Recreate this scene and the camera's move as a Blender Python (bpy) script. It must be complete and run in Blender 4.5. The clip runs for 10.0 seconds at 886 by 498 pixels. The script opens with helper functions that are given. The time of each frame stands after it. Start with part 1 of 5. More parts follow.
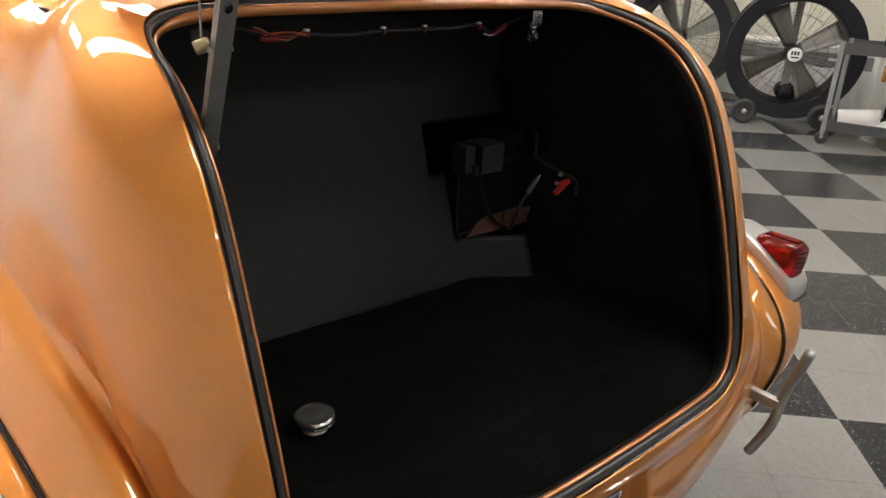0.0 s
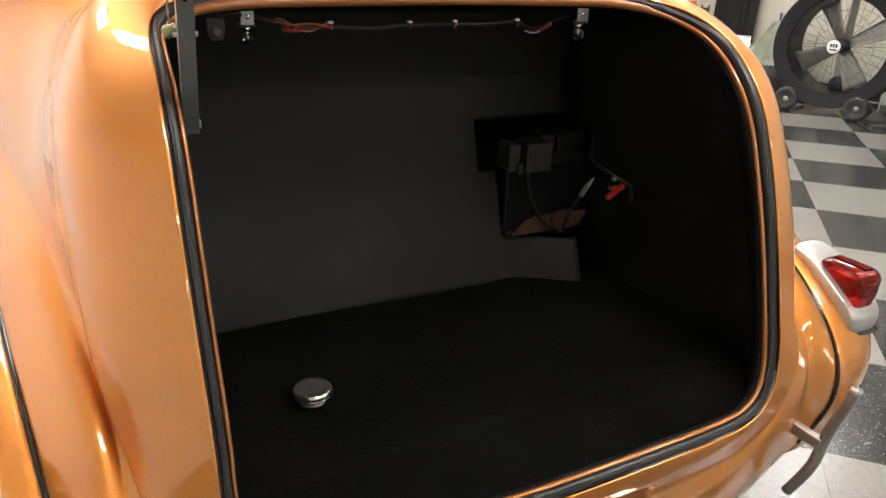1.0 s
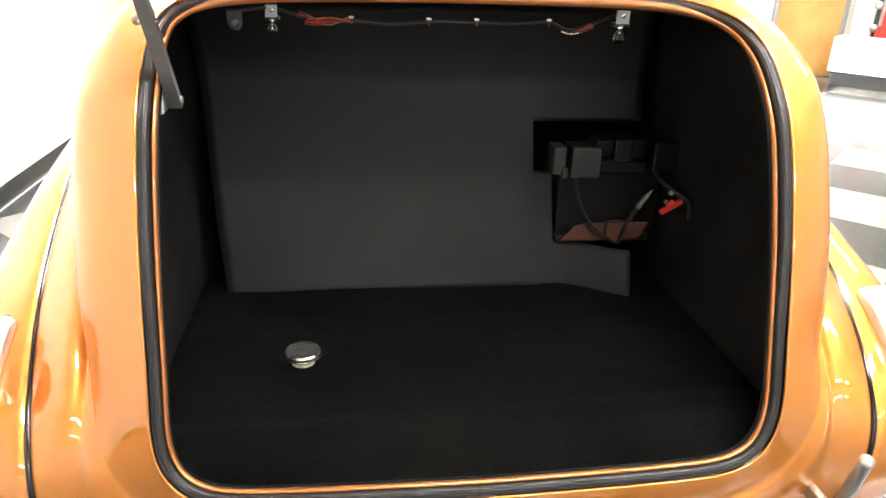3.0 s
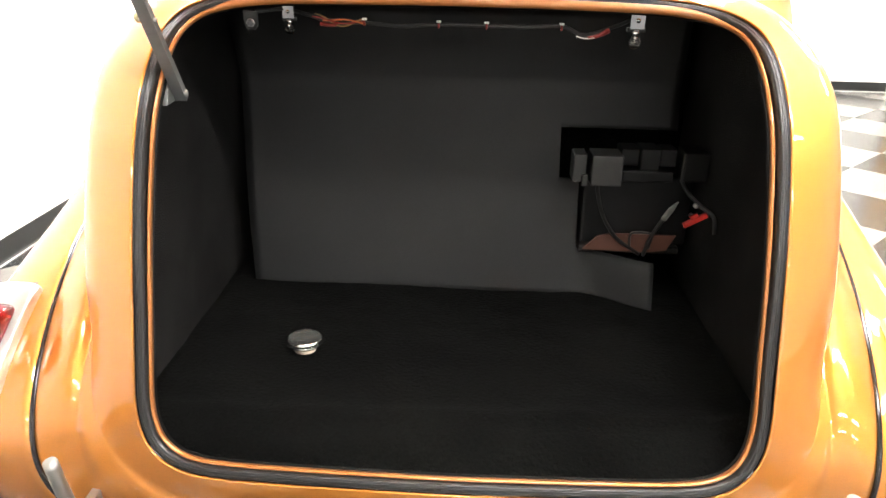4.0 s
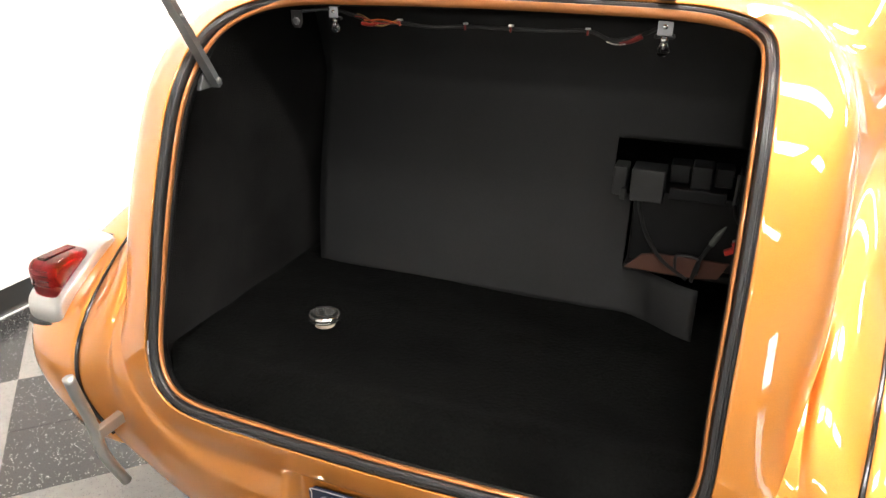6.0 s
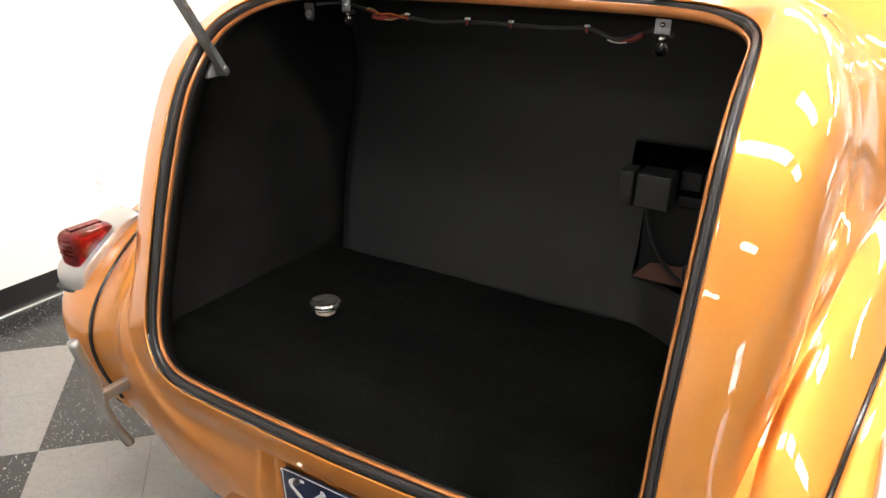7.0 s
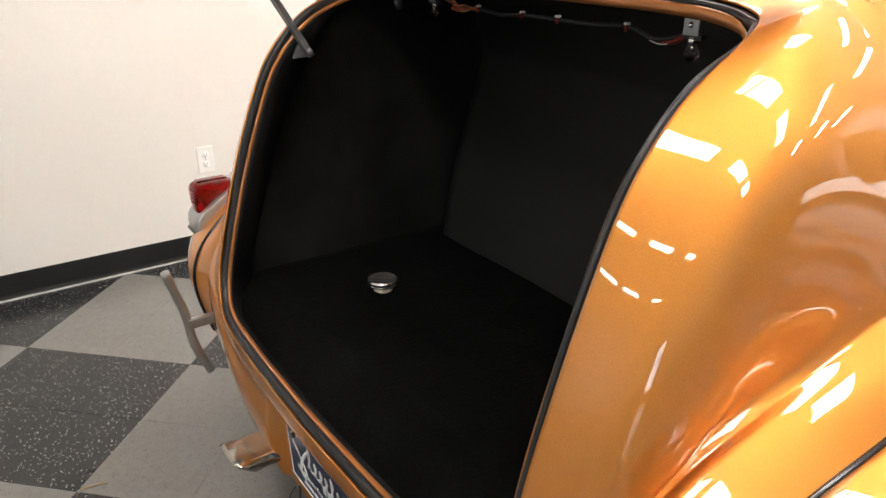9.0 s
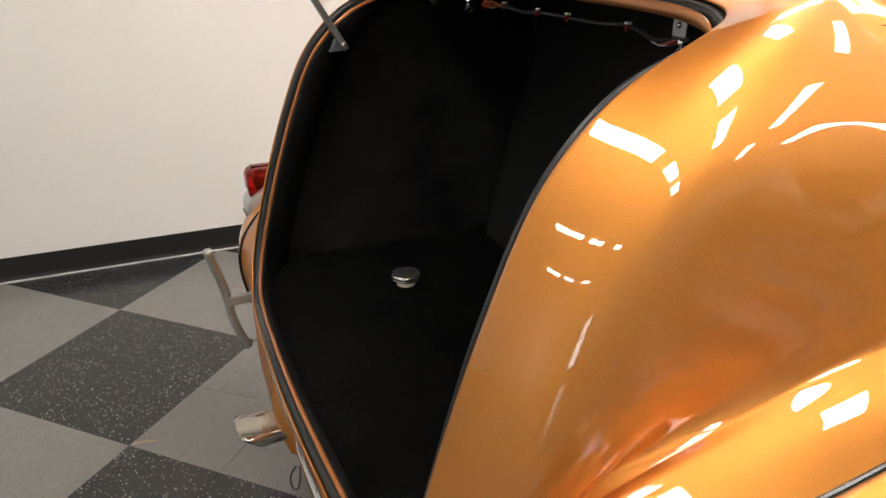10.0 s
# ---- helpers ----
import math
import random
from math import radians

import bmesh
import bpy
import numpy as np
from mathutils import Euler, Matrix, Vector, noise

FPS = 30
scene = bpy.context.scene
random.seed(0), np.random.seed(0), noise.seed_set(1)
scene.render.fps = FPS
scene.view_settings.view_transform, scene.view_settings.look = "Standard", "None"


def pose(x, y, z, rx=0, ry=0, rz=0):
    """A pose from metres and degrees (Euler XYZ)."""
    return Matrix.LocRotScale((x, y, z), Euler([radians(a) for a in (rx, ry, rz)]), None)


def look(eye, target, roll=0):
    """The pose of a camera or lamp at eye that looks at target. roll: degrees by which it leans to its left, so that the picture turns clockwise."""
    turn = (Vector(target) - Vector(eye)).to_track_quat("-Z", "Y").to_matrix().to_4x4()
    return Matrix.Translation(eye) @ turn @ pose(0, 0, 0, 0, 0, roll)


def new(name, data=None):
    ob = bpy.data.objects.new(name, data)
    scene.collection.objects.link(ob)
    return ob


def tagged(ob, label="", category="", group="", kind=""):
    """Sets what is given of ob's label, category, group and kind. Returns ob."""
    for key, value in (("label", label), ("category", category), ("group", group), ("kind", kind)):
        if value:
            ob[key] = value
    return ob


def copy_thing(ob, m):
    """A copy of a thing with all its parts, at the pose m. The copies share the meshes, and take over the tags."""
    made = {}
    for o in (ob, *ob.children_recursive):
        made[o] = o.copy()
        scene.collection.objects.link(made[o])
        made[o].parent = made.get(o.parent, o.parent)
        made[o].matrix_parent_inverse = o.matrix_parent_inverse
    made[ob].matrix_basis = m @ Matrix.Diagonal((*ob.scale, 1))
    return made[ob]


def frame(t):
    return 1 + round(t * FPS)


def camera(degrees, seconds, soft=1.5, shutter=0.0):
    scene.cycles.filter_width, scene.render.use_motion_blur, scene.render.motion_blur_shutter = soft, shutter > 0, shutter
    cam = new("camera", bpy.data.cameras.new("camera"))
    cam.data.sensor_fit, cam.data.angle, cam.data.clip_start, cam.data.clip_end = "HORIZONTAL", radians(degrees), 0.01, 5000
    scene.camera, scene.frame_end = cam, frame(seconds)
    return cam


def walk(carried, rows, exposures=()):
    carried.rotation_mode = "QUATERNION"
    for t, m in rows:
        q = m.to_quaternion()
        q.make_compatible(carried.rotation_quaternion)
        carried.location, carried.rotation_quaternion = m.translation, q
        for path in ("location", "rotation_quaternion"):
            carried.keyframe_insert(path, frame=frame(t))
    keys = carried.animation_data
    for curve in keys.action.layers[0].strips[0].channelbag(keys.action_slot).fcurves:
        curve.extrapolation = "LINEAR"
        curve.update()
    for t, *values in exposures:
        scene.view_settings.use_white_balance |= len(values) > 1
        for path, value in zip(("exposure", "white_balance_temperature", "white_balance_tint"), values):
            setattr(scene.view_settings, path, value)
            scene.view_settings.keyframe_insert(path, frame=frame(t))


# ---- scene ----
cam = camera(64.5, 10.0)
PATH = [
    (0, (-0.7561, -0.4844, 1.3250), (0.4091, 0.9488, 0.5580), 1.8),
    (0.5, (-0.6632, -0.5621, 1.3230), (0.3065, 1.0096, 0.5550), 1.7),
    (1, (-0.5682, -0.6269, 1.3230), (0.2585, 1.0204, 0.5480), 1.8),
    (1.5, (-0.4702, -0.6824, 1.3290), (0.1775, 1.0379, 0.5390), 1.9),
    (2, (-0.3830, -0.7228, 1.3310), (0.1234, 1.0419, 0.5380), 1.7),
    (3.5, (-0.0889, -0.8035, 1.3360), (0.0029, 1.0317, 0.5460), 1.6),
    (4, (0.0143, -0.8126, 1.3320), (-0.0458, 1.0282, 0.5510), 1.4),
    (4.5, (0.1104, -0.8086, 1.3310), (-0.0394, 1.0293, 0.5570), 1.4),
    (5, (0.2075, -0.7961, 1.3360), (-0.1195, 1.0178, 0.5600), 1.2),
    (6.5, (0.5172, -0.7243, 1.3320), (-0.2669, 0.9430, 0.5530), 0.9),
    (7, (0.6131, -0.6652, 1.3290), (-0.3023, 0.9304, 0.5460), 1.0),
    (7.5, (0.7151, -0.6035, 1.3300), (-0.3696, 0.8792, 0.5390), 1.0),
    (8, (0.8154, -0.5215, 1.3300), (-0.4276, 0.8278, 0.5330), 0.9),
    (8.5, (0.8906, -0.4358, 1.3330), (-0.4714, 0.7864, 0.5270), 0.7),
    (9, (0.9624, -0.3391, 1.3260), (-0.5210, 0.7369, 0.5240), 0.8),
    (9.5, (1.0246, -0.2350, 1.3260), (-0.5552, 0.6897, 0.5190), 0.6),
    (10, (1.0736, -0.1232, 1.3260), (-0.5909, 0.6317, 0.5130), 0.5),
]
EXPOSURES = [(0.0, -0.68), (1.0, -0.24), (2.0, 0.26), (3.5, 1.02), (5.0, 0.97), (6.5, 0.42), (8.0, -0.12), (9.0, -0.48), (10.0, -0.75)]
walk(cam, [(t, look(eye, target, roll)) for t, eye, target, roll in PATH], EXPOSURES)

# ---- world and lights ----
world = bpy.data.worlds.new("world")
scene.world = world
world.use_nodes = True
world.node_tree.nodes["Background"].inputs[0].default_value = (0.9, 0.95, 1.0, 1)
world.node_tree.nodes["Background"].inputs[1].default_value = 0.02
CEILING = 3.1
LAMP_POWER = 42.0      # emission of a ceiling troffer's diffuser


# ---- materials ----
def material(name, color, rough=0.5, metal=0.0, vary=0.0, scale=8.0, bump=0.0, bump_scale=60.0, coat=0.0, fine=0.0,
             fine_scale=120.0, emit=0.0, spec=0.5, coat_rough=0.03, coat_ior=1.5):
    m = bpy.data.materials.new(name)
    m.use_nodes = True
    nt = m.node_tree
    b = nt.nodes["Principled BSDF"]
    b.inputs["Base Color"].default_value = (*color, 1)
    b.inputs["Roughness"].default_value = rough
    b.inputs["Metallic"].default_value = metal
    b.inputs["Coat Weight"].default_value = coat
    b.inputs["Coat Roughness"].default_value = coat_rough
    b.inputs["Coat IOR"].default_value = coat_ior
    b.inputs["Specular IOR Level"].default_value = spec
    if emit:
        b.inputs["Emission Color"].default_value = (*color, 1)
        b.inputs["Emission Strength"].default_value = emit
    tc = nt.nodes.new("ShaderNodeTexCoord")
    if vary or fine:
        last = None
        for amount, sc in ((vary, scale), (fine, fine_scale)):
            if not amount:
                continue
            tex = nt.nodes.new("ShaderNodeTexNoise")
            tex.inputs["Scale"].default_value = sc
            tex.inputs["Detail"].default_value = 5
            nt.links.new(tc.outputs["Object"], tex.inputs["Vector"])
            ramp = nt.nodes.new("ShaderNodeMapRange")
            ramp.inputs["From Min"].default_value, ramp.inputs["From Max"].default_value = 0.3, 0.7
            ramp.inputs["To Min"].default_value, ramp.inputs["To Max"].default_value = 1 - amount, 1 + amount
            nt.links.new(tex.outputs["Fac"], ramp.inputs["Value"])
            mul = nt.nodes.new("ShaderNodeVectorMath")
            mul.operation = "SCALE"
            if last is None:
                mul.inputs[0].default_value = color
            else:
                nt.links.new(last, mul.inputs[0])
            nt.links.new(ramp.outputs["Result"], mul.inputs["Scale"])
            last = mul.outputs["Vector"]
        nt.links.new(last, b.inputs["Base Color"])
    if bump:
        tex = nt.nodes.new("ShaderNodeTexNoise")
        tex.inputs["Scale"].default_value = bump_scale
        tex.inputs["Detail"].default_value = 6
        nt.links.new(tc.outputs["Object"], tex.inputs["Vector"])
        bp = nt.nodes.new("ShaderNodeBump")
        bp.inputs["Strength"].default_value = bump
        bp.inputs["Distance"].default_value = 0.004
        nt.links.new(tex.outputs["Fac"], bp.inputs["Height"])
        nt.links.new(bp.outputs["Normal"], b.inputs["Normal"])
    return m


PAINT = material("copper_orange_paint", (0.67, 0.258, 0.042), rough=0.53, metal=0.86, coat=1.0, vary=0.03, scale=5, fine=0.10,
                 fine_scale=900, coat_ior=1.80)
PAINT_IN = material("orange_flange_paint", (0.46, 0.175, 0.050), rough=0.38, metal=0.4, coat=0.8, fine=0.08, fine_scale=500)
RUBBER = material("black_rubber", (0.022, 0.022, 0.0225), rough=0.36, bump=0.015, bump_scale=90, vary=0.12, scale=12)
PIPING = material("black_piping", (0.010, 0.008, 0.007), rough=0.16, spec=0.5, bump=0.01, bump_scale=150)
CARPET = material("black_carpet", (0.0016, 0.0017, 0.0015), rough=1.0, bump=1.0, bump_scale=130, vary=0.85, scale=6, fine=0.9,
                  fine_scale=190, spec=0.1)
SIDE_FELT = material("black_side_carpet", (0.0120, 0.0115, 0.0114), rough=1.0, bump=0.7, bump_scale=280, vary=0.6, scale=5, fine=0.6,
                     fine_scale=420, spec=0.1)
BOARD = material("charcoal_trim_board", (0.0118, 0.0120, 0.0124), rough=0.55, bump=0.25, bump_scale=500, vary=0.16, scale=4, fine=0.15,
                 fine_scale=300, spec=0.30)
PLASTIC = material("black_plastic", (0.012, 0.012, 0.012), rough=0.45, bump=0.08, bump_scale=200, vary=0.15, scale=15)
CHROME = material("chrome", (0.82, 0.82, 0.82), rough=0.07, metal=1.0, bump=0.02, bump_scale=40)
STEEL = material("brushed_steel", (0.45, 0.45, 0.44), rough=0.32, metal=1.0, bump=0.06, bump_scale=160, vary=0.1, scale=30)
ALLOY = material("satin_aluminium", (0.42, 0.42, 0.40), rough=0.40, metal=0.85, vary=0.08, scale=20, bump=0.05, bump_scale=200)
SILVER = material("silver_housing_paint", (0.46, 0.46, 0.45), rough=0.3, metal=0.6, coat=0.5, fine=0.05, fine_scale=400)
WHITE_WALL = material("white_wall_paint", (0.80, 0.78, 0.74), rough=0.6, bump=0.12, bump_scale=90, vary=0.015, scale=1.5, fine=0.01,
                      fine_scale=40)
CREAM_WALL = material("cream_wall_paint", (0.50, 0.48, 0.40), rough=0.6, bump=0.12, bump_scale=90, vary=0.06, scale=1.2, fine=0.02, fine_scale=40)
CEIL = material("ceiling_tile", (0.78, 0.77, 0.74), rough=0.9, bump=0.3, bump_scale=80, vary=0.02, scale=3)
WIRE_TAN = material("tan_wire", (0.26, 0.16, 0.06), rough=0.5, vary=0.1, scale=60)
BATTERY_BLACK = material("battery_black", (0.0055, 0.0055, 0.006), rough=0.5, vary=0.2, scale=25, bump=0.06, bump_scale=150, spec=0.3)
LUG = material("dark_zinc_lug", (0.008, 0.008, 0.0085), rough=0.55, metal=0.2, vary=0.15, scale=40)
TOE = material("pale_caulk_line", (0.55, 0.55, 0.53), rough=0.25, vary=0.2, scale=9)
COVE = material("black_vinyl_base", (0.010, 0.010, 0.010), rough=0.45, vary=0.2, scale=6, bump=0.05)
GROUT = material("floor_seam", (0.10, 0.10, 0.095), rough=0.6, vary=0.2, scale=5)
DARK_STEEL = material("dark_grey_steel", (0.07, 0.07, 0.075), rough=0.4, metal=0.3, vary=0.1, scale=10)
NAVY = material("navy_print", (0.012, 0.022, 0.065), rough=0.35, vary=0.08, scale=20)
WHITE_INK = material("white_print", (0.8, 0.8, 0.8), rough=0.5, vary=0.02, scale=20)
RED_LENS_IN = material("lamp_reflector", (0.50, 0.47, 0.45), rough=0.35, metal=0.9, vary=0.3, scale=60, bump=0.5, bump_scale=70)
RED = material("red_plastic", (0.55, 0.03, 0.02), rough=0.4, vary=0.08, scale=20)
BROWN = material("tan_fibre_board", (0.075, 0.028, 0.017), rough=0.6, vary=0.25, scale=14)
WHITE_PL = material("white_plastic", (0.88, 0.87, 0.84), rough=0.35, vary=0.02, scale=20)
LAMP = material("lamp_diffuser", (1.0, 0.97, 0.92), rough=0.6, emit=LAMP_POWER)
FAN_BLACK = material("black_fan_drum", (0.007, 0.0072, 0.0105), rough=0.5, vary=0.25, scale=6, spec=0.3)
FAN_GREY = material("grey_fan_blade", (0.21, 0.20, 0.18), rough=0.4, metal=0.4, vary=0.15, scale=5)
WOOD = material("honey_maple_veneer", (0.55, 0.31, 0.10), rough=0.4, vary=0.16, scale=3, fine=0.06, fine_scale=60)
CHROME_WORN = material("worn_chrome", (0.75, 0.74, 0.71), rough=0.13, metal=0.95, bump=0.12, bump_scale=120, vary=0.15, scale=60)
# filler neck: the sill's warm reflection on the metal is put into its tan colour
NECK = material("reflection_tinted_neck", (0.50, 0.42, 0.33), rough=0.38, metal=0.7, vary=0.3, scale=90)
STEEL_BRIGHT = material("zinc_plate", (0.30, 0.31, 0.33), rough=0.32, metal=0.9, bump=0.05, bump_scale=120)
STAY_GREY = material("grey_stay_steel", (0.20, 0.205, 0.205), rough=0.42, metal=0.5, vary=0.15, scale=25, bump=0.06, bump_scale=150)
PLASTIC_GREY = material("grey_black_plastic", (0.0145, 0.0145, 0.0145), rough=0.5, bump=0.1, bump_scale=250, vary=0.12, scale=20)
LEAD_GREY = material("pale_cable", (0.16, 0.165, 0.15), rough=0.55, vary=0.15, scale=60)
ORANGE_WIRE = material("orange_wire", (0.42, 0.10, 0.02), rough=0.4)
WIRE_RED = material("dull_red_wire", (0.22, 0.014, 0.010), rough=0.45, vary=0.15, scale=60)
YELLOW_WIRE = material("yellow_plastic", (0.75, 0.50, 0.05), rough=0.4, vary=0.05, scale=10)
TIP_CHROME = material("smoked_chrome", (0.46, 0.43, 0.38), rough=0.11, metal=1.0, bump=0.03, bump_scale=50, vary=0.15, scale=20)
KNOB_BRASS = material("dull_brass", (0.36, 0.33, 0.20), rough=0.36, metal=0.85, vary=0.12, scale=40)
BRASS = material("brass", (0.55, 0.40, 0.17), rough=0.28, metal=1.0, vary=0.12, scale=40)
DARK_STEEL_LIGHT = material("mid_grey_steel", (0.25, 0.245, 0.235), rough=0.45, vary=0.06, scale=8)
CART_GREY = material("cart_grey_paint", (0.20, 0.205, 0.205), rough=0.4, vary=0.1, scale=12)
FAN_WIRE = material("fan_guard_wire", (0.05, 0.05, 0.05), rough=0.4, metal=0.3)
WHITE_CLOTH = material("white_paper", (0.75, 0.74, 0.71), rough=0.9, bump=0.3, bump_scale=60, vary=0.03, scale=20)
PINK = material("pink_print", (0.65, 0.25, 0.30), rough=0.5, vary=0.4, scale=30)
AMBER = material("amber_bottle", (0.22, 0.10, 0.02), rough=0.15, vary=0.1, scale=20)
BLUE = material("blue_pole_paint", (0.05, 0.08, 0.25), rough=0.4, vary=0.05)
SHEET = material("grey_green_sheet", (0.16, 0.18, 0.13), rough=0.35, vary=0.3, scale=9, bump=0.2, bump_scale=25)
CURTAIN = material("black_curtain_cloth", (0.012, 0.012, 0.013), rough=0.9, vary=0.2, scale=10)
ORANGE = material("orange_tool_plastic", (0.75, 0.13, 0.03), rough=0.4, vary=0.06, scale=20)
DAYLIGHT = material("daylight_backdrop", (0.86, 0.92, 1.0), rough=1.0, emit=9.0)
WINDOW_FRAME = material("grey_window_frame", (0.22, 0.22, 0.23), rough=0.4, metal=0.4, vary=0.06, scale=10)
LIGHTBOX = material("light_box_diffuser", (1.0, 0.99, 0.97), rough=0.6, emit=2.6)


def glass(name, color, rough=0.02):
    m = bpy.data.materials.new(name)
    m.use_nodes = True
    b = m.node_tree.nodes["Principled BSDF"]
    b.inputs["Base Color"].default_value = (*color, 1)
    b.inputs["Roughness"].default_value = rough
    b.inputs["Transmission Weight"].default_value = 1.0
    b.inputs["IOR"].default_value = 1.46
    return m


RED_GLASS = glass("red_lens_glass", (0.55, 0.006, 0.009), 0.03)
CLEAR = glass("clear_glass", (0.95, 0.95, 0.95))


def tile_material(name, color, chip, amount):
    """Vinyl composition tile: flat colour with short light chips and a faint marbling."""
    m = material(name, color, rough=0.22, vary=0.07, scale=2.2, fine=0.05, fine_scale=45, bump=0.04, bump_scale=30, spec=0.5)
    nt = m.node_tree
    b = nt.nodes["Principled BSDF"]
    src = b.inputs["Base Color"].links[0].from_socket
    geo = nt.nodes.new("ShaderNodeNewGeometry")
    mask = None
    for k, (turn, sx, sy) in enumerate(((0.5, 26, 85), (2.1, 60, 22), (1.2, 45, 45))):
        mp = nt.nodes.new("ShaderNodeMapping")
        mp.inputs["Rotation"].default_value = (0, 0, turn)
        mp.inputs["Scale"].default_value = (sx, sy, 1)
        nt.links.new(geo.outputs["Position"], mp.inputs["Vector"])
        vo = nt.nodes.new("ShaderNodeTexVoronoi")
        vo.inputs["Randomness"].default_value = 1.0
        nt.links.new(mp.outputs["Vector"], vo.inputs["Vector"])
        sep = nt.nodes.new("ShaderNodeSeparateColor")
        nt.links.new(vo.outputs["Color"], sep.inputs["Color"])
        pick = nt.nodes.new("ShaderNodeMath")
        pick.operation = "GREATER_THAN"
        pick.inputs[1].default_value = 1 - amount
        nt.links.new(sep.outputs["Red"], pick.inputs[0])
        near = nt.nodes.new("ShaderNodeMath")
        near.operation = "LESS_THAN"
        near.inputs[1].default_value = 0.33
        nt.links.new(vo.outputs["Distance"], near.inputs[0])
        both = nt.nodes.new("ShaderNodeMath")
        both.operation = "MULTIPLY"
        nt.links.new(pick.outputs[0], both.inputs[0])
        nt.links.new(near.outputs[0], both.inputs[1])
        if mask is None:
            mask = both.outputs[0]
        else:
            mx = nt.nodes.new("ShaderNodeMath")
            mx.operation = "MAXIMUM"
            nt.links.new(mask, mx.inputs[0])
            nt.links.new(both.outputs[0], mx.inputs[1])
            mask = mx.outputs[0]
    mix = nt.nodes.new("ShaderNodeMix")
    mix.data_type = "RGBA"
    nt.links.new(mask, mix.inputs["Factor"])
    nt.links.new(src, mix.inputs[6])
    mix.inputs[7].default_value = (*chip, 1)
    nt.links.new(mix.outputs[2], b.inputs["Base Color"])
    return m


TILE_DARK = tile_material("charcoal_vinyl_tile", (0.022, 0.022, 0.0235), (0.46, 0.46, 0.44), 0.046)
TILE_LIGHT = tile_material("light_grey_vinyl_tile", (0.196, 0.189, 0.177), (0.120, 0.116, 0.108), 0.10)


# ---- mesh helpers ----
def part(name, bm, mat, parent=None, label="", smooth=True):
    """Link a bmesh as one mesh object, under a thing or a part."""
    me = bpy.data.meshes.new(name)
    bmesh.ops.recalc_face_normals(bm, faces=bm.faces)
    bm.to_mesh(me)
    bm.free()
    me.materials.append(mat)
    if smooth:
        me.shade_smooth()
    ob = new(name, me)
    if parent is not None:
        ob.parent = parent
    if label:
        tagged(ob, label)
    return ob


def thing(name, label, category, group="", kind=""):
    return tagged(new(name), label, category, group, kind)


def raw(name, verts, faces, mat, parent=None, smooth=True, label=""):
    me = bpy.data.meshes.new(name)
    me.from_pydata([tuple(v) for v in verts], [], faces)
    me.materials.append(mat)
    if smooth:
        me.shade_smooth()
    ob = new(name, me)
    if parent is not None:
        ob.parent = parent
    if label:
        tagged(ob, label)
    return ob


def box_bm(lo, hi, bevel=0.0, seg=2, bm=None):
    bm = bm or bmesh.new()
    c = [(a + b) / 2 for a, b in zip(lo, hi)]
    s = [abs(b - a) for a, b in zip(lo, hi)]
    made = bmesh.ops.create_cube(bm, size=1.0, matrix=Matrix.Translation(c) @ Matrix.Diagonal((*s, 1)))
    if bevel:
        edges = {e for v in made["verts"] for e in v.link_edges}
        bmesh.ops.bevel(bm, geom=list(edges), offset=bevel, segments=seg, profile=0.5, affect="EDGES")
    return bm


def box(name, lo, hi, mat, parent=None, bevel=0.0, label="", seg=2):
    ob = part(name, box_bm(lo, hi, bevel, seg), mat, parent, label, smooth=False)
    return ob


def lathe_bm(profile, n=32, m=None):
    """Turn a profile of (radius, height) about the z axis."""
    bm = bmesh.new()
    rings = []
    for r, z in profile:
        if r < 1e-5:
            rings.append([bm.verts.new((0, 0, z))])
        else:
            rings.append([bm.verts.new((r * math.cos(2 * math.pi * k / n), r * math.sin(2 * math.pi * k / n), z)) for k in range(n)])
    for a, b in zip(rings[:-1], rings[1:]):
        for k in range(n):
            j = (k + 1) % n
            f = [a[k % len(a)], a[j % len(a)], b[j % len(b)], b[k % len(b)]]
            seen = []
            for v in f:
                if v not in seen:
                    seen.append(v)
            if len(seen) > 2:
                bm.faces.new(seen)
    if m is not None:
        bmesh.ops.transform(bm, matrix=m, verts=bm.verts)
    return bm


def spline(points, n=10, closed=False):
    """Points of a Catmull-Rom curve through the given points."""
    c = [np.array(p, float) for p in points]
    p = [c[-1]] + c + [c[0], c[1]] if closed else [2 * c[0] - c[1]] + c + [2 * c[-1] - c[-2]]
    out = []
    for i in range(1, len(p) - 2):
        for k in range(n):
            u = k / n
            out.append(0.5 * (2 * p[i] + (p[i + 1] - p[i - 1]) * u + (2 * p[i - 1] - 5 * p[i] + 4 * p[i + 1] - p[i + 2]) * u * u
                              + (3 * p[i] - p[i - 1] - 3 * p[i + 1] + p[i + 2]) * u ** 3))
    if not closed:
        out.append(p[-2])
    return out


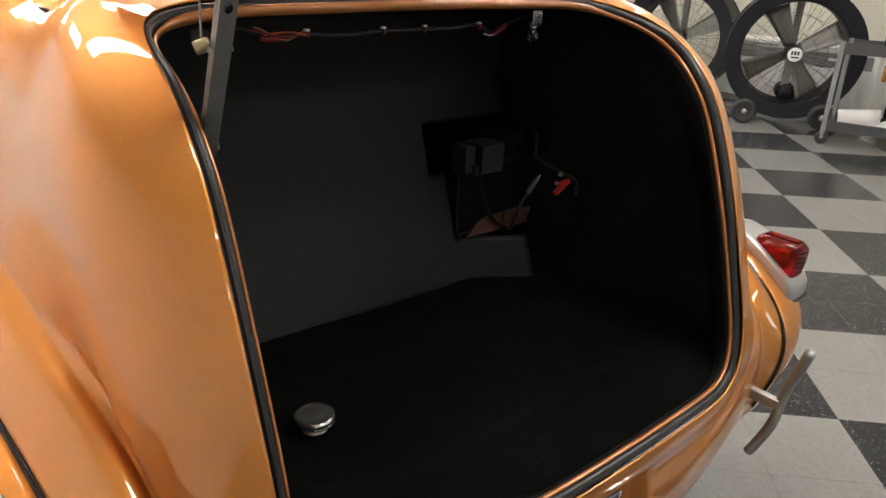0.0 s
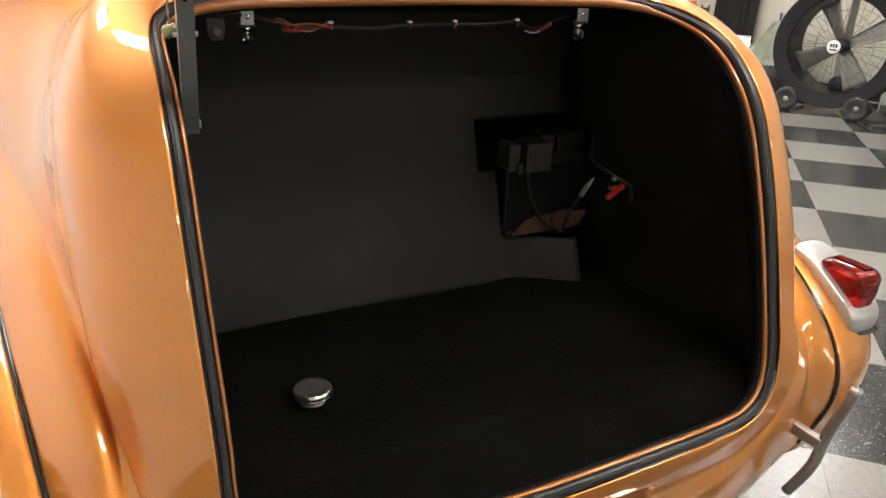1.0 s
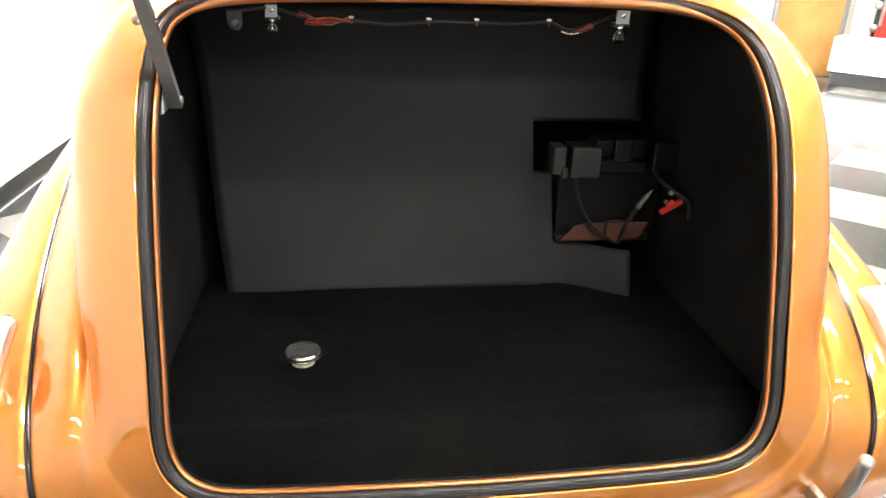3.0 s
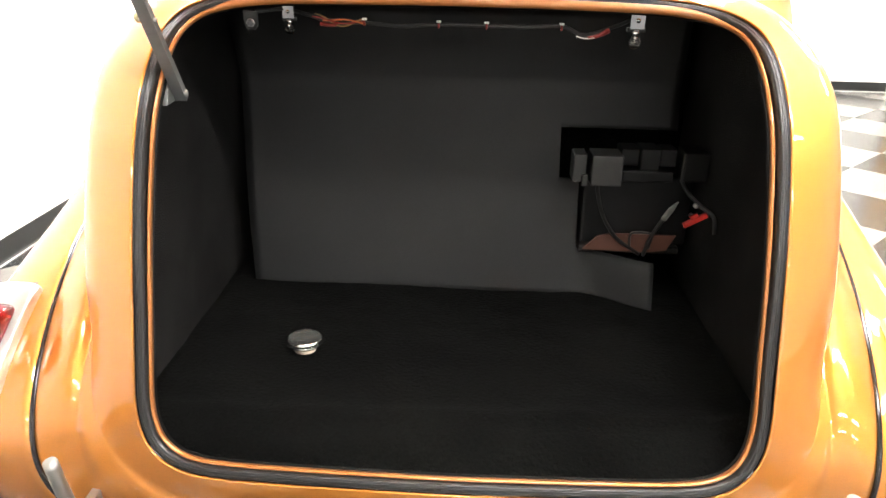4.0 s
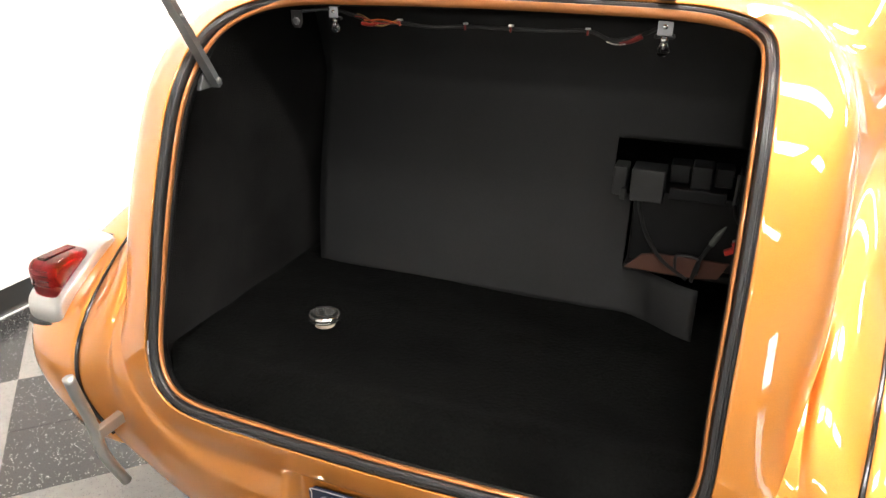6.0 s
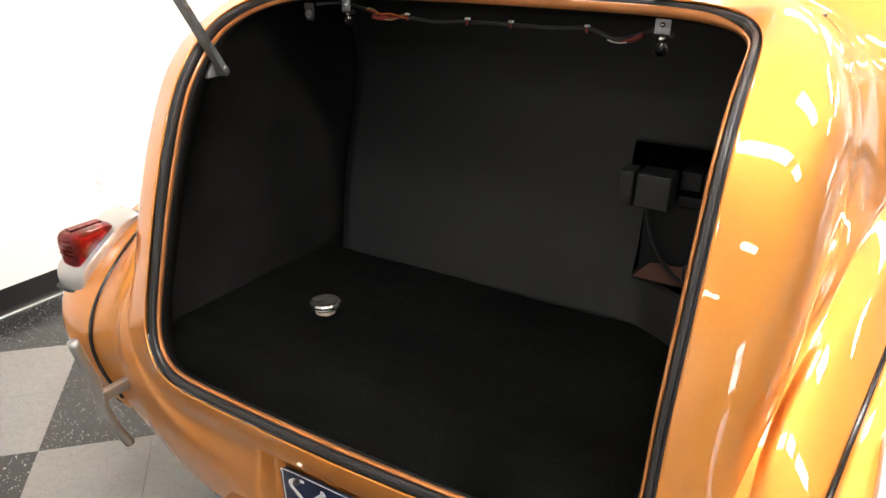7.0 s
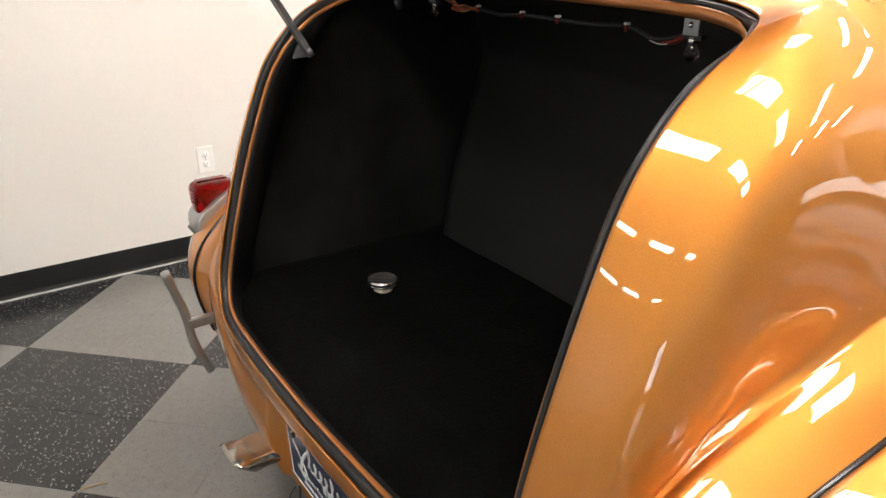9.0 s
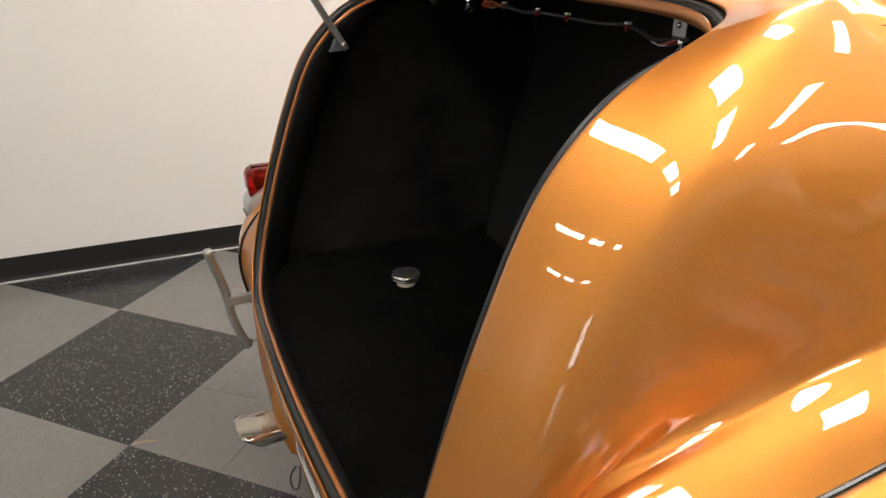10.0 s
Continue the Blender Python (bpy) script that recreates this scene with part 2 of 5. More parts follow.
def tube_bm(path, radius, n=10, closed=False, bm=None):
    """A round tube along a path; radius is a number or a function of 0..1."""
    bm = bm or bmesh.new()
    path = [Vector(p) for p in path]
    count = len(path)
    normal = None
    rings = []
    for i, p in enumerate(path):
        a = path[(i - 1) % count] if closed or i else p
        b = path[(i + 1) % count] if closed or i < count - 1 else p
        t = (b - a).normalized()
        if normal is None:
            normal = t.orthogonal().normalized()
        normal = (normal - t * normal.dot(t)).normalized()
        other = t.cross(normal)
        r = radius(i / max(1, count - 1)) if callable(radius) else radius
        rings.append([bm.verts.new(p + (normal * math.cos(2 * math.pi * k / n) + other * math.sin(2 * math.pi * k / n)) * r)
                      for k in range(n)])
    pairs = list(zip(rings[:-1], rings[1:])) + ([(rings[-1], rings[0])] if closed else [])
    for a, b in pairs:
        for k in range(n):
            bm.faces.new((a[k], a[(k + 1) % n], b[(k + 1) % n], b[k]))
    if not closed:
        bm.faces.new(rings[0][::-1])
        bm.faces.new(rings[-1])
    return bm


def grid_faces(nu, nv, wrap=False):
    """Quads of a grid with nu rows of nv points."""
    f = []
    for i in range(nu - 1 + (1 if wrap else 0)):
        for j in range(nv - 1):
            a, b = i * nv + j, ((i + 1) % nu) * nv + j
            f.append((a, a + 1, b + 1, b))
    return f


def smooth01(a, b, x):
    u = min(1.0, max(0.0, (x - a) / (b - a)))
    return u * u * (3 - 2 * u)


def extrude_bm(outline, axis, lo, hi, bevel=0.0, seg=2):
    """A prism: a 2D outline in the two other axes, from lo to hi along the axis (0, 1 or 2)."""
    bm = bmesh.new()

    def at(p, h):
        q = list(p)
        q.insert(axis, h)
        return q
    a = [bm.verts.new(at(p, lo)) for p in outline]
    b = [bm.verts.new(at(p, hi)) for p in outline]
    bm.faces.new(a)
    bm.faces.new(b[::-1])
    n = len(a)
    for k in range(n):
        bm.faces.new((a[k], b[k], b[(k + 1) % n], a[(k + 1) % n]))
    bmesh.ops.recalc_face_normals(bm, faces=bm.faces)
    if bevel:
        bmesh.ops.bevel(bm, geom=list(bm.edges), offset=bevel, segments=seg, profile=0.5, affect="EDGES")
    return bm


def pillow_bm(outline, x0, x1, rounding=0.25, m=None):
    """A rounded solid: a smooth (y, z) outline swept from x0 to x1 and drawn in towards both ends."""
    ring = spline(outline, 6, True)
    c = sum(ring) / len(ring)
    bm = bmesh.new()
    rows = []
    for k in range(15):
        s = math.sin((k / 14 - 0.5) * math.pi)
        f = 1 - rounding * (1 - (1 - abs(s) ** 2.6) ** (1 / 2.6))
        rows.append([bm.verts.new(((x0 + x1) / 2 + s * (x1 - x0) / 2, c[0] + (p[0] - c[0]) * f, c[1] + (p[1] - c[1]) * f)) for p in ring])
    n = len(ring)
    for a, b in zip(rows[:-1], rows[1:]):
        for k in range(n):
            bm.faces.new((a[k], a[(k + 1) % n], b[(k + 1) % n], b[k]))
    bm.faces.new(rows[0][::-1])
    bm.faces.new(rows[-1])
    bmesh.ops.recalc_face_normals(bm, faces=bm.faces)
    if m is not None:
        bmesh.ops.transform(bm, matrix=m, verts=bm.verts)
        if m.determinant() < 0:
            bmesh.ops.reverse_faces(bm, faces=bm.faces)
    return bm


# ---- the room ----
WEST, EAST, SOUTH, NORTH = -2.05, 6.85, -10.0, 7.25
tagged(box("floor", (WEST - 0.1, SOUTH - 0.1, -0.12), (EAST + 0.1, NORTH + 0.1, -0.004), GROUT),
       "slab under the checkerboard vinyl tiles", "floor", kind="structure")
floor_slab = bpy.data.objects["floor"]
tagged(box("wall_west", (WEST - 0.12, SOUTH - 0.12, 0), (WEST, NORTH + 0.12, CEILING), WHITE_WALL),
                "plain white painted showroom wall", "wall", kind="structure")
tagged(box("wall_north", (WEST, NORTH, 0), (EAST, NORTH + 0.12, CEILING), WHITE_WALL),
                "white painted wall with a wooden door", "wall", kind="structure")
WIN_A, WIN_B, WIN_LO, WIN_HI = -6.3, -5.1, 0.20, 1.45
east_bm = bmesh.new()
for lo, hi in (((SOUTH - 0.12, 0), (WIN_A, CEILING)), ((WIN_B, 0), (NORTH + 0.12, CEILING)), ((WIN_A, 0), (WIN_B, WIN_LO)), ((WIN_A, WIN_HI), (WIN_B, CEILING))):
    box_bm((EAST, lo[0], lo[1]), (EAST + 0.12, hi[0], hi[1]), bm=east_bm)
tagged(part("wall_east", east_bm, CREAM_WALL, smooth=False),
                "cream painted wall behind the drum fans", "wall", kind="structure")
tagged(box("wall_south", (WEST, SOUTH - 0.12, 0), (EAST, SOUTH, CEILING), WHITE_WALL),
                "plain white wall behind the camera", "wall", kind="structure")
tagged(box("ceiling", (WEST - 0.12, SOUTH - 0.12, CEILING), (EAST + 0.12, NORTH + 0.12, CEILING + 0.1), CEIL),
       "white acoustic ceiling", "ceiling", kind="structure")


def shop_window():
    """Daylit window with mullions in the east wall, and plain daylight outside it."""
    w = thing("window_1", "grey-framed daylit window divided into panes", "window", kind="structure")
    for y in np.linspace(WIN_A, WIN_B - 0.06, 4):
        box("mullion", (EAST + 0.03, y, WIN_LO), (EAST + 0.09, y + 0.06, WIN_HI), WINDOW_FRAME, w, 0.004)
    for y0 in np.linspace(WIN_A, WIN_B - 0.06, 4)[:-1]:
        y1 = y0 + (WIN_B - 0.06 - WIN_A) / 3
        for z in (WIN_LO, 0.95, WIN_HI - 0.06):
            box("rail", (EAST + 0.035, y0 + 0.061, z), (EAST + 0.085, y1 - 0.001, z + 0.06), WINDOW_FRAME, w, 0.004)
    box("window_sill", (EAST - 0.05, WIN_A - 0.04, WIN_LO - 0.03), (EAST - 0.001, WIN_B + 0.04, WIN_LO), WHITE_PL, w, 0.005)
    tagged(box("backdrop", (EAST + 0.8, WIN_A - 1.2, -0.2), (EAST + 0.82, WIN_B + 1.2, 3.2), DAYLIGHT), "plain bright daylight outside the window", "backdrop", kind="structure")


shop_window()


def baseboard(a, b, inward):
    """Black cove base along a wall foot from a to b; the toe flares on to the floor."""
    prof = [(0, 0.105), (0.004, 0.105), (0.005, 0.02), (0.008, 0.010), (0.014, 0.006), (0.014, 0.0), (0, 0)]
    bm = bmesh.new()
    ends = []
    for p in (a, b):
        ends.append([bm.verts.new((p[0] + inward[0] * d, p[1] + inward[1] * d, z)) for d, z in prof])
    for k in range(len(prof)):
        j = (k + 1) % len(prof)
        bm.faces.new((ends[0][k], ends[0][j], ends[1][j], ends[1][k]))
    bm.faces.new(ends[0])
    bm.faces.new(ends[1][::-1])
    ob = tagged(part("baseboard", bm, COVE, smooth=False), "black vinyl cove base along the wall", "baseboard", kind="structure")
    lo = [min(a[k], b[k]) + min(0.0145 * inward[k], 0.022 * inward[k]) for k in (0, 1)]
    hi = [max(a[k], b[k]) + max(0.0145 * inward[k], 0.022 * inward[k]) for k in (0, 1)]
    box("toe_line", (lo[0], lo[1], 0.0), (hi[0], hi[1], 0.006), TOE, ob, 0.0015)
    return ob


baseboard((WEST + 0.001, SOUTH), (WEST + 0.001, NORTH), (1, 0))
baseboard((WEST + 0.02, NORTH - 0.001), (4.62, NORTH - 0.001), (0, -1))
baseboard((5.75, NORTH - 0.001), (EAST - 0.02, NORTH - 0.001), (0, -1))
baseboard((EAST - 0.001, SOUTH), (EAST - 0.001, NORTH), (-1, 0))


def troffer(x, y, turn=0):
    t = thing("ceiling_light", "recessed white fluorescent troffer in the ceiling", "ceiling light", "ceiling lights")
    t.matrix_basis = pose(x, y, CEILING, 0, 0, turn)
    for lo, hi in ((-0.56, -0.02), (0.02, 0.56)):
        box("diffuser", (lo, -0.17, -0.022), (hi, 0.17, -0.012), LAMP, t, 0.003)
    box("crossbar", (-0.0195, -0.17, -0.03), (0.0195, 0.17, -0.002), WHITE_PL, t, 0.003)
    for k, (lo, hi) in enumerate((((-0.61, -0.215, -0.03), (0.61, -0.172, -0.002)), ((-0.61, 0.172, -0.03), (0.61, 0.215, -0.002)),
                                  ((-0.61, -0.17, -0.03), (-0.562, 0.17, -0.002)), ((0.562, -0.17, -0.03), (0.61, 0.17, -0.002)))):
        box("frame", lo, hi, WHITE_PL, t, 0.003)
    return t


first_lamp = troffer(0.4, 0.66)
# the troffer at (2.9, 2.9) is an extra one, added to brighten the floor towards the fans
for lx, ly in ((0.4, -0.67), (2.2, -0.66), (2.08, 0.75), (-0.4, 1.6), (0.75, 3.0), (3.9, -0.66), (2.9, 2.9), (4.7, 2.6)):
    copy_thing(first_lamp, pose(lx, ly, CEILING))
for ly in (-8.0, -4.2, 4.6, 6.3):
    for lx in (0.5, 2.1, 4.7):
        copy_thing(first_lamp, pose(lx, ly, CEILING))
for ly in (2.6, 5.0):
    copy_thing(first_lamp, pose(-1.15, ly, CEILING, 0, 0, 90))

# ---- the car ----
# x to the car's right, y towards its front, z up; the boot opening's centre line is x = 0
car = thing("car", "copper-orange metallic vintage coupe with its boot lid raised", "car")

# half of the boot opening's outline, from the middle of the sill round to the middle of the top
OUTLINE = [(0, 0.055, 0.557), (0.2, 0.060, 0.556), (0.36, 0.069, 0.554), (0.43, 0.075, 0.558), (0.474, 0.086, 0.582),
           (0.489, 0.099, 0.64), (0.487, 0.123, 0.74), (0.488, 0.158, 0.86), (0.488, 0.196, 0.97), (0.487, 0.241, 1.08),
           (0.486, 0.279, 1.13), (0.485, 0.328, 1.178), (0.483, 0.395, 1.212), (0.475, 0.462, 1.232), (0.443, 0.508, 1.247),
           (0.36, 0.523, 1.258), (0.2, 0.522, 1.262), (0, 0.520, 1.264)]
# where the body panel runs to from each of those places: wall of the hump, valley at its foot, shelf beside the wing, outer edge
WALL = [(0, 0.054, 0.43), (0.2, 0.058, 0.43), (0.375, 0.064, 0.435), (0.475, 0.074, 0.45), (0.578, 0.086, 0.509),
        (0.604, 0.103, 0.648), (0.567, 0.157, 0.715), (0.607, 0.335, 0.828), (0.645, 0.434, 0.911), (0.65, 0.53, 0.972),
        (0.642, 0.57, 1.055), (0.64, 0.62, 1.115), (0.628, 0.66, 1.162), (0.6, 0.7, 1.2), (0.54, 0.735, 1.245),
        (0.4, 0.76, 1.29), (0.21, 0.77, 1.315), (0, 0.775, 1.32)]
VALLEY = [(0, 0.057, 0.385), (0.2, 0.06, 0.385), (0.377, 0.066, 0.392), (0.485, 0.077, 0.414), (0.58, 0.109, 0.504),
          (0.618, 0.064, 0.588), (0.593, 0.179, 0.72), (0.642, 0.35, 0.829), (0.656, 0.471, 0.885), (0.675, 0.59, 0.935),
          (0.72, 0.78, 0.968), (0.765, 0.93, 1.04), (0.772, 0.91, 1.15), (0.765, 0.92, 1.28), (0.69, 0.93, 1.42),
          (0.47, 0.95, 1.49), (0.24, 0.97, 1.51), (0, 0.975, 1.515)]
SHELF = [(0, 0.066, 0.33), (0.2, 0.069, 0.33), (0.38, 0.076, 0.338), (0.498, 0.088, 0.365), (0.607, 0.103, 0.401),
         (0.624, 0.088, 0.541), (0.615, 0.126, 0.706), (0.645, 0.294, 0.816), (0.709, 0.466, 0.864), (0.735, 0.63, 0.923),
         (0.762, 0.85, 0.957), (0.805, 1.05, 1), (0.815, 1.13, 1.12), (0.82, 1.16, 1.27), (0.75, 1.2, 1.46),
         (0.5, 1.25, 1.57), (0.25, 1.26, 1.61), (0, 1.27, 1.62)]
EDGE = [(0, 0.084, 0.28), (0.2, 0.085, 0.28), (0.385, 0.093, 0.292), (0.51, 0.108, 0.322), (0.608, 0.132, 0.351),
        (0.667, 0.081, 0.494), (0.68, 0.113, 0.631), (0.712, 0.295, 0.755), (0.742, 0.485, 0.822), (0.765, 0.69, 0.895),
        (0.79, 0.92, 0.935), (0.815, 1.18, 0.965), (0.83, 1.45, 1.03), (0.835, 1.55, 1.24), (0.78, 1.6, 1.5),
        (0.52, 1.6, 1.64), (0.26, 1.6, 1.68), (0, 1.6, 1.69)]


def mirrored(points):
    return [np.array([-p[0], p[1], p[2]]) for p in points[:0:-1]] + points[:-1]


def blurred(values, sigma, closed):
    """Gaussian smoothing along a run of points; an open run is mirrored in x at both ends."""
    v = np.array(values, float)
    r = int(3 * sigma) + 1
    w = np.exp(-0.5 * (np.arange(-r, r + 1) / sigma) ** 2)
    w /= w.sum()
    if closed:
        ext = np.concatenate([v[-r:], v, v[:r]])
    else:
        flip = np.array([-1, 1, 1])
        ext = np.concatenate([v[r:0:-1] * flip, v, v[-2:-r - 2:-1] * flip])
    return [sum(w[k] * ext[i + k] for k in range(2 * r + 1)) for i in range(len(v))]


# even, fair stations along half of the outline
dense = spline(OUTLINE, 20)
arc = np.concatenate([[0], np.cumsum([np.linalg.norm(b - a) for a, b in zip(dense[:-1], dense[1:])])])
STATIONS = 61
where = np.interp(np.linspace(0, arc[-1], STATIONS), arc, np.arange(len(dense)) / 20.0)
seal_half = blurred([np.array([np.interp(u * 20, np.arange(len(dense)), [d[k] for d in dense]) for k in range(3)]) for u in where], 1.0, False)


def along_outline(ring, soft):
    d = spline(ring, 20)
    pts = [np.array([np.interp(u * 20, np.arange(len(d)), [q[k] for q in d]) for k in range(3)]) for u in where]
    return blurred(pts, soft, False)


RINGS = [along_outline(WALL, 2.0), along_outline(VALLEY, 1.6), along_outline(SHELF, 1.6), along_outline(EDGE, 0.9)]


def outward(i):
    """The direction away from the opening, seen from behind, at station i."""
    a = seal_half[max(0, i - 1)]
    b = seal_half[min(len(seal_half) - 1, i + 1)]
    d = b - a
    n = np.array([d[2], -d[0]])
    if i in (0, len(seal_half) - 1):
        n[0] = 0
    return n / np.linalg.norm(n)


def section(i):
    """The control points of the body panel from the opening's edge to its outer edge."""
    p = seal_half[i]
    n = outward(i)
    top, low = max(0.0, n[1]) ** 2, max(0.0, -n[1]) ** 2
    side = 1 - top - low
    k = smooth01(0.63, 0.83, p[2])
    edge_a = 0.0115 * (side + low) + 0.004 * top
    edge_b = -0.003 * (side + low) + 0.0135 * top
    out = [p + np.array([n[0] * edge_a, edge_b, n[1] * edge_a])]
    flat = ((0.03, 0.0018), (0.06, 0.0048), (0.095, 0.0038))
    h = smooth01(0.85, 1.12, p[2])
    hump = ((0.058 - 0.009 * h, 0.009 + 0.002 * h), (0.124 - 0.013 * h, 0.046 - 0.003 * h), (0.143 - 0.007 * h, 0.150 - 0.036 * h))
    drawn = 1 - 0.24 * smooth01(1.14, 1.21, p[2])
    deck = ((0.010, 0.05), (0.024, 0.11), (0.040, 0.18))
    pan = ((0.03, -0.0038), (0.055, 0.0002), (0.085, 0.0093))
    for f, g, d, q in zip(flat, hump, deck, pan):
        a = side * (f[0] + (g[0] - f[0]) * k) * drawn + top * d[0] + low * q[0]
        b = side * (f[1] + (g[1] - f[1]) * k) + top * d[1] + low * q[1]
        out.append(p + np.array([n[0] * a, b, n[1] * a]))
    wall, valley, shelf, edge = (ring[i] for ring in RINGS)
    tight = 0.45 - 0.25 * smooth01(0.66, 0.74, p[2]) * (1 - smooth01(1.10, 1.17, p[2]))
    return out + [wall, valley + (wall - valley) * tight, valley, valley + (shelf - valley) * tight, shelf, edge]


def plate_recess(p):
    """Press the number plate's recess into the rear pan."""
    m = (1 - smooth01(0.176, 0.191, abs(p[0]))) * (1 - smooth01(0.482, 0.497, p[2]))
    return np.array([p[0], max(p[1], p[1] + m * (0.096 - p[1])) if m > 0 else p[1], p[2]])


def bspline(points, n):
    """Points of a uniform cubic B-spline that starts and ends on its first and last control point."""
    c = [np.array(p, float) for p in points]
    p = [2 * c[0] - c[1]] + c + [2 * c[-1] - c[-2]]
    out = []
    for i in range(len(p) - 3):
        for k in range(n):
            u = k / n
            out.append(((1 - u) ** 3 * p[i] + (3 * u ** 3 - 6 * u * u + 4) * p[i + 1] + (-3 * u ** 3 + 3 * u * u + 3 * u + 1) * p[i + 2] + u ** 3 * p[i + 3]) / 6)
    out.append(c[-1])
    return out


def loft(sections, along, across):
    """A smooth grid over a net of control points."""
    nets = list(zip(*[blurred([s[k] for s in sections], 1.3, False) if 0 < k < 9 else [s[k] for s in sections] for k in range(len(sections[0]))]))
    rows = [bspline(net, across) for net in nets]
    cols = [bspline([r[j] for r in rows], along) for j in range(len(rows[0]))]
    return [[cols[j][i] for j in range(len(cols))] for i in range(len(cols[0]))]


half = loft([section(i) for i in range(STATIONS)], 4, 9)
rows_all = [[np.array([-p[0], p[1], p[2]]) for p in row] for row in half[:0:-1]] + half[:-1]
nv = len(half[0])


def fair(rows, rounds, keep):
    """Even out a closed grid without shrinking it; the first `keep` columns and the last one stay put."""
    g = np.array(rows)
    for k in range(rounds):
        for step in (0.5, -0.52):
            up, dn = np.roll(g, 1, 0), np.roll(g, -1, 0)
            mean = (up + dn) * 0.25
            mean[:, 1:-1] += (g[:, 2:] + g[:, :-2]) * 0.25
            d = mean - g
            d[:, :keep], d[:, -1] = 0, 0
            g = g + step * d
    return [list(r) for r in g]


rows_all = fair(rows_all, 14, 3)

verts = [plate_recess(p) for row in rows_all for p in row]
body = raw("body", verts, grid_faces(len(rows_all), nv, wrap=True), PAINT, car, True, "copper-orange metallic painted body shell")
mod = body.modifiers.new("thickness", "SOLIDIFY")
mod.thickness, mod.offset = 0.004, 0.0



seal_loop = mirrored(bspline(seal_half, 4))
seal_out = mirrored(bspline(blurred([section(i)[1] - seal_half[i] for i in range(STATIONS)], 1.5, False), 4))


def sweep_loop(loop, profile, tight=0.0, kink=0.0, start=1.17, only=None, lift=0.0):
    """Sweep a closed profile (out, back) round the opening: out is away from its middle, back is to the rear; tight draws it
    together towards its first point along the top; kink lets a joint near one top corner stand out."""
    bm = bmesh.new()
    n = len(loop)
    rings = []
    for i in range(n):
        t = Vector(loop[(i + 1) % n] - loop[i - 1]).normalized()
        p = Vector(loop[i])
        o = Vector(seal_out[i])
        o = (o - t * o.dot(t)).normalized()
        b = o.cross(t).normalized()
        if b.y > 0:
            b = -b
        k = 1 - tight * smooth01(start, start + 0.06 if start < 1.2 else 1.256, p.z)
        u0, w0 = profile[0]
        if p.x > 0.3 and p.z > 1.2:
            p = p + o * kink * (math.exp(-((p.x - 0.452) / 0.006) ** 2) - 0.6 * math.exp(-((p.x - 0.465) / 0.006) ** 2))
        up = lift * smooth01(0.75, 0.95, p.z) * (1 - smooth01(1.18, 1.23, p.z))
        rings.append([bm.verts.new(p + o * (u0 + (u - u0) * k) + b * (w0 + (w - w0) * k + (up if w > -0.0139 else 0))) for u, w in profile])
    m = len(profile)
    for i in only or range(n):
        a, b2 = rings[i], rings[(i + 1) % n]
        for k in range(m):
            bm.faces.new((a[k], a[(k + 1) % m], b2[(k + 1) % m], b2[k]))
    return bm


SEAL = [(0.0118, -0.014), (0.0118, -0.0045), (0.0105, -0.0015), (0.0090, -0.003), (0.0080, -0.0065), (0.0070, -0.003), (0.0056, -0.0005),
        (0.0042, 0.0002), (0.0035, -0.0020), (0.0027, 0.0), (0.0008, -0.0006), (0.0002, -0.0026), (-0.0006, -0.0016), (-0.0022, -0.004),
        (-0.0032, -0.008), (-0.0032, -0.014)]
part("boot_seal", sweep_loop(seal_loop, SEAL, 0.0, 0.0035, lift=0.005), RUBBER, car, "ribbed black rubber weatherstrip")
# short collars where the strip is joined: mid-sill and at one lower corner
for at in ((-0.013, 0.055, 0.559), (0.462, 0.082, 0.572)):
    near = min(range(len(seal_loop)), key=lambda i: np.linalg.norm(seal_loop[i] - np.array(at)))
    bm = sweep_loop(seal_loop, [(u * 1.04, w + 0.0016) for u, w in SEAL], only=[near])
    bmesh.ops.delete(bm, geom=[v for v in bm.verts if not v.link_faces], context="VERTS")
    part("seal_joint", bm, PLASTIC, car, "butt joint in the rubber weatherstrip")
FLANGE = [(-0.0040, -0.016), (-0.0042, -0.0118), (-0.0054, -0.0098), (-0.0074, -0.0098), (-0.0092, -0.0118), (-0.0100, -0.0175), (-0.0040, -0.0175)]
part("boot_flange", sweep_loop(seal_loop, FLANGE, -0.9, 0.0, 1.238), PAINT_IN, car, "orange painted flange inside the seal")
RETURN = [(-0.0033, -0.0145), (-0.0038, -0.0178), (-0.0096, -0.0178), (-0.0096, -0.026), (0.055, -0.085), (0.060, -0.083)]
part("boot_channel", sweep_loop(seal_loop, RETURN, 0.8), SIDE_FELT, car, "black gutter behind the flange")


# rear wings, each joined to the body along a beaded seam
seam_first, seam_last = (int(np.argmin(np.abs(where - u))) * 4 for u in (4.55, 12.0))
SEAM = [row[-1] for row in half[seam_first:seam_last:3]]
WING_OUT = [(0.33, 0.90), (0.42, 0.94), (0.52, 0.95), (0.62, 0.945), (0.72, 0.91), (0.80, 0.89), (0.90, 0.865), (0.96, 0.855),
            (1.01, 0.85)]


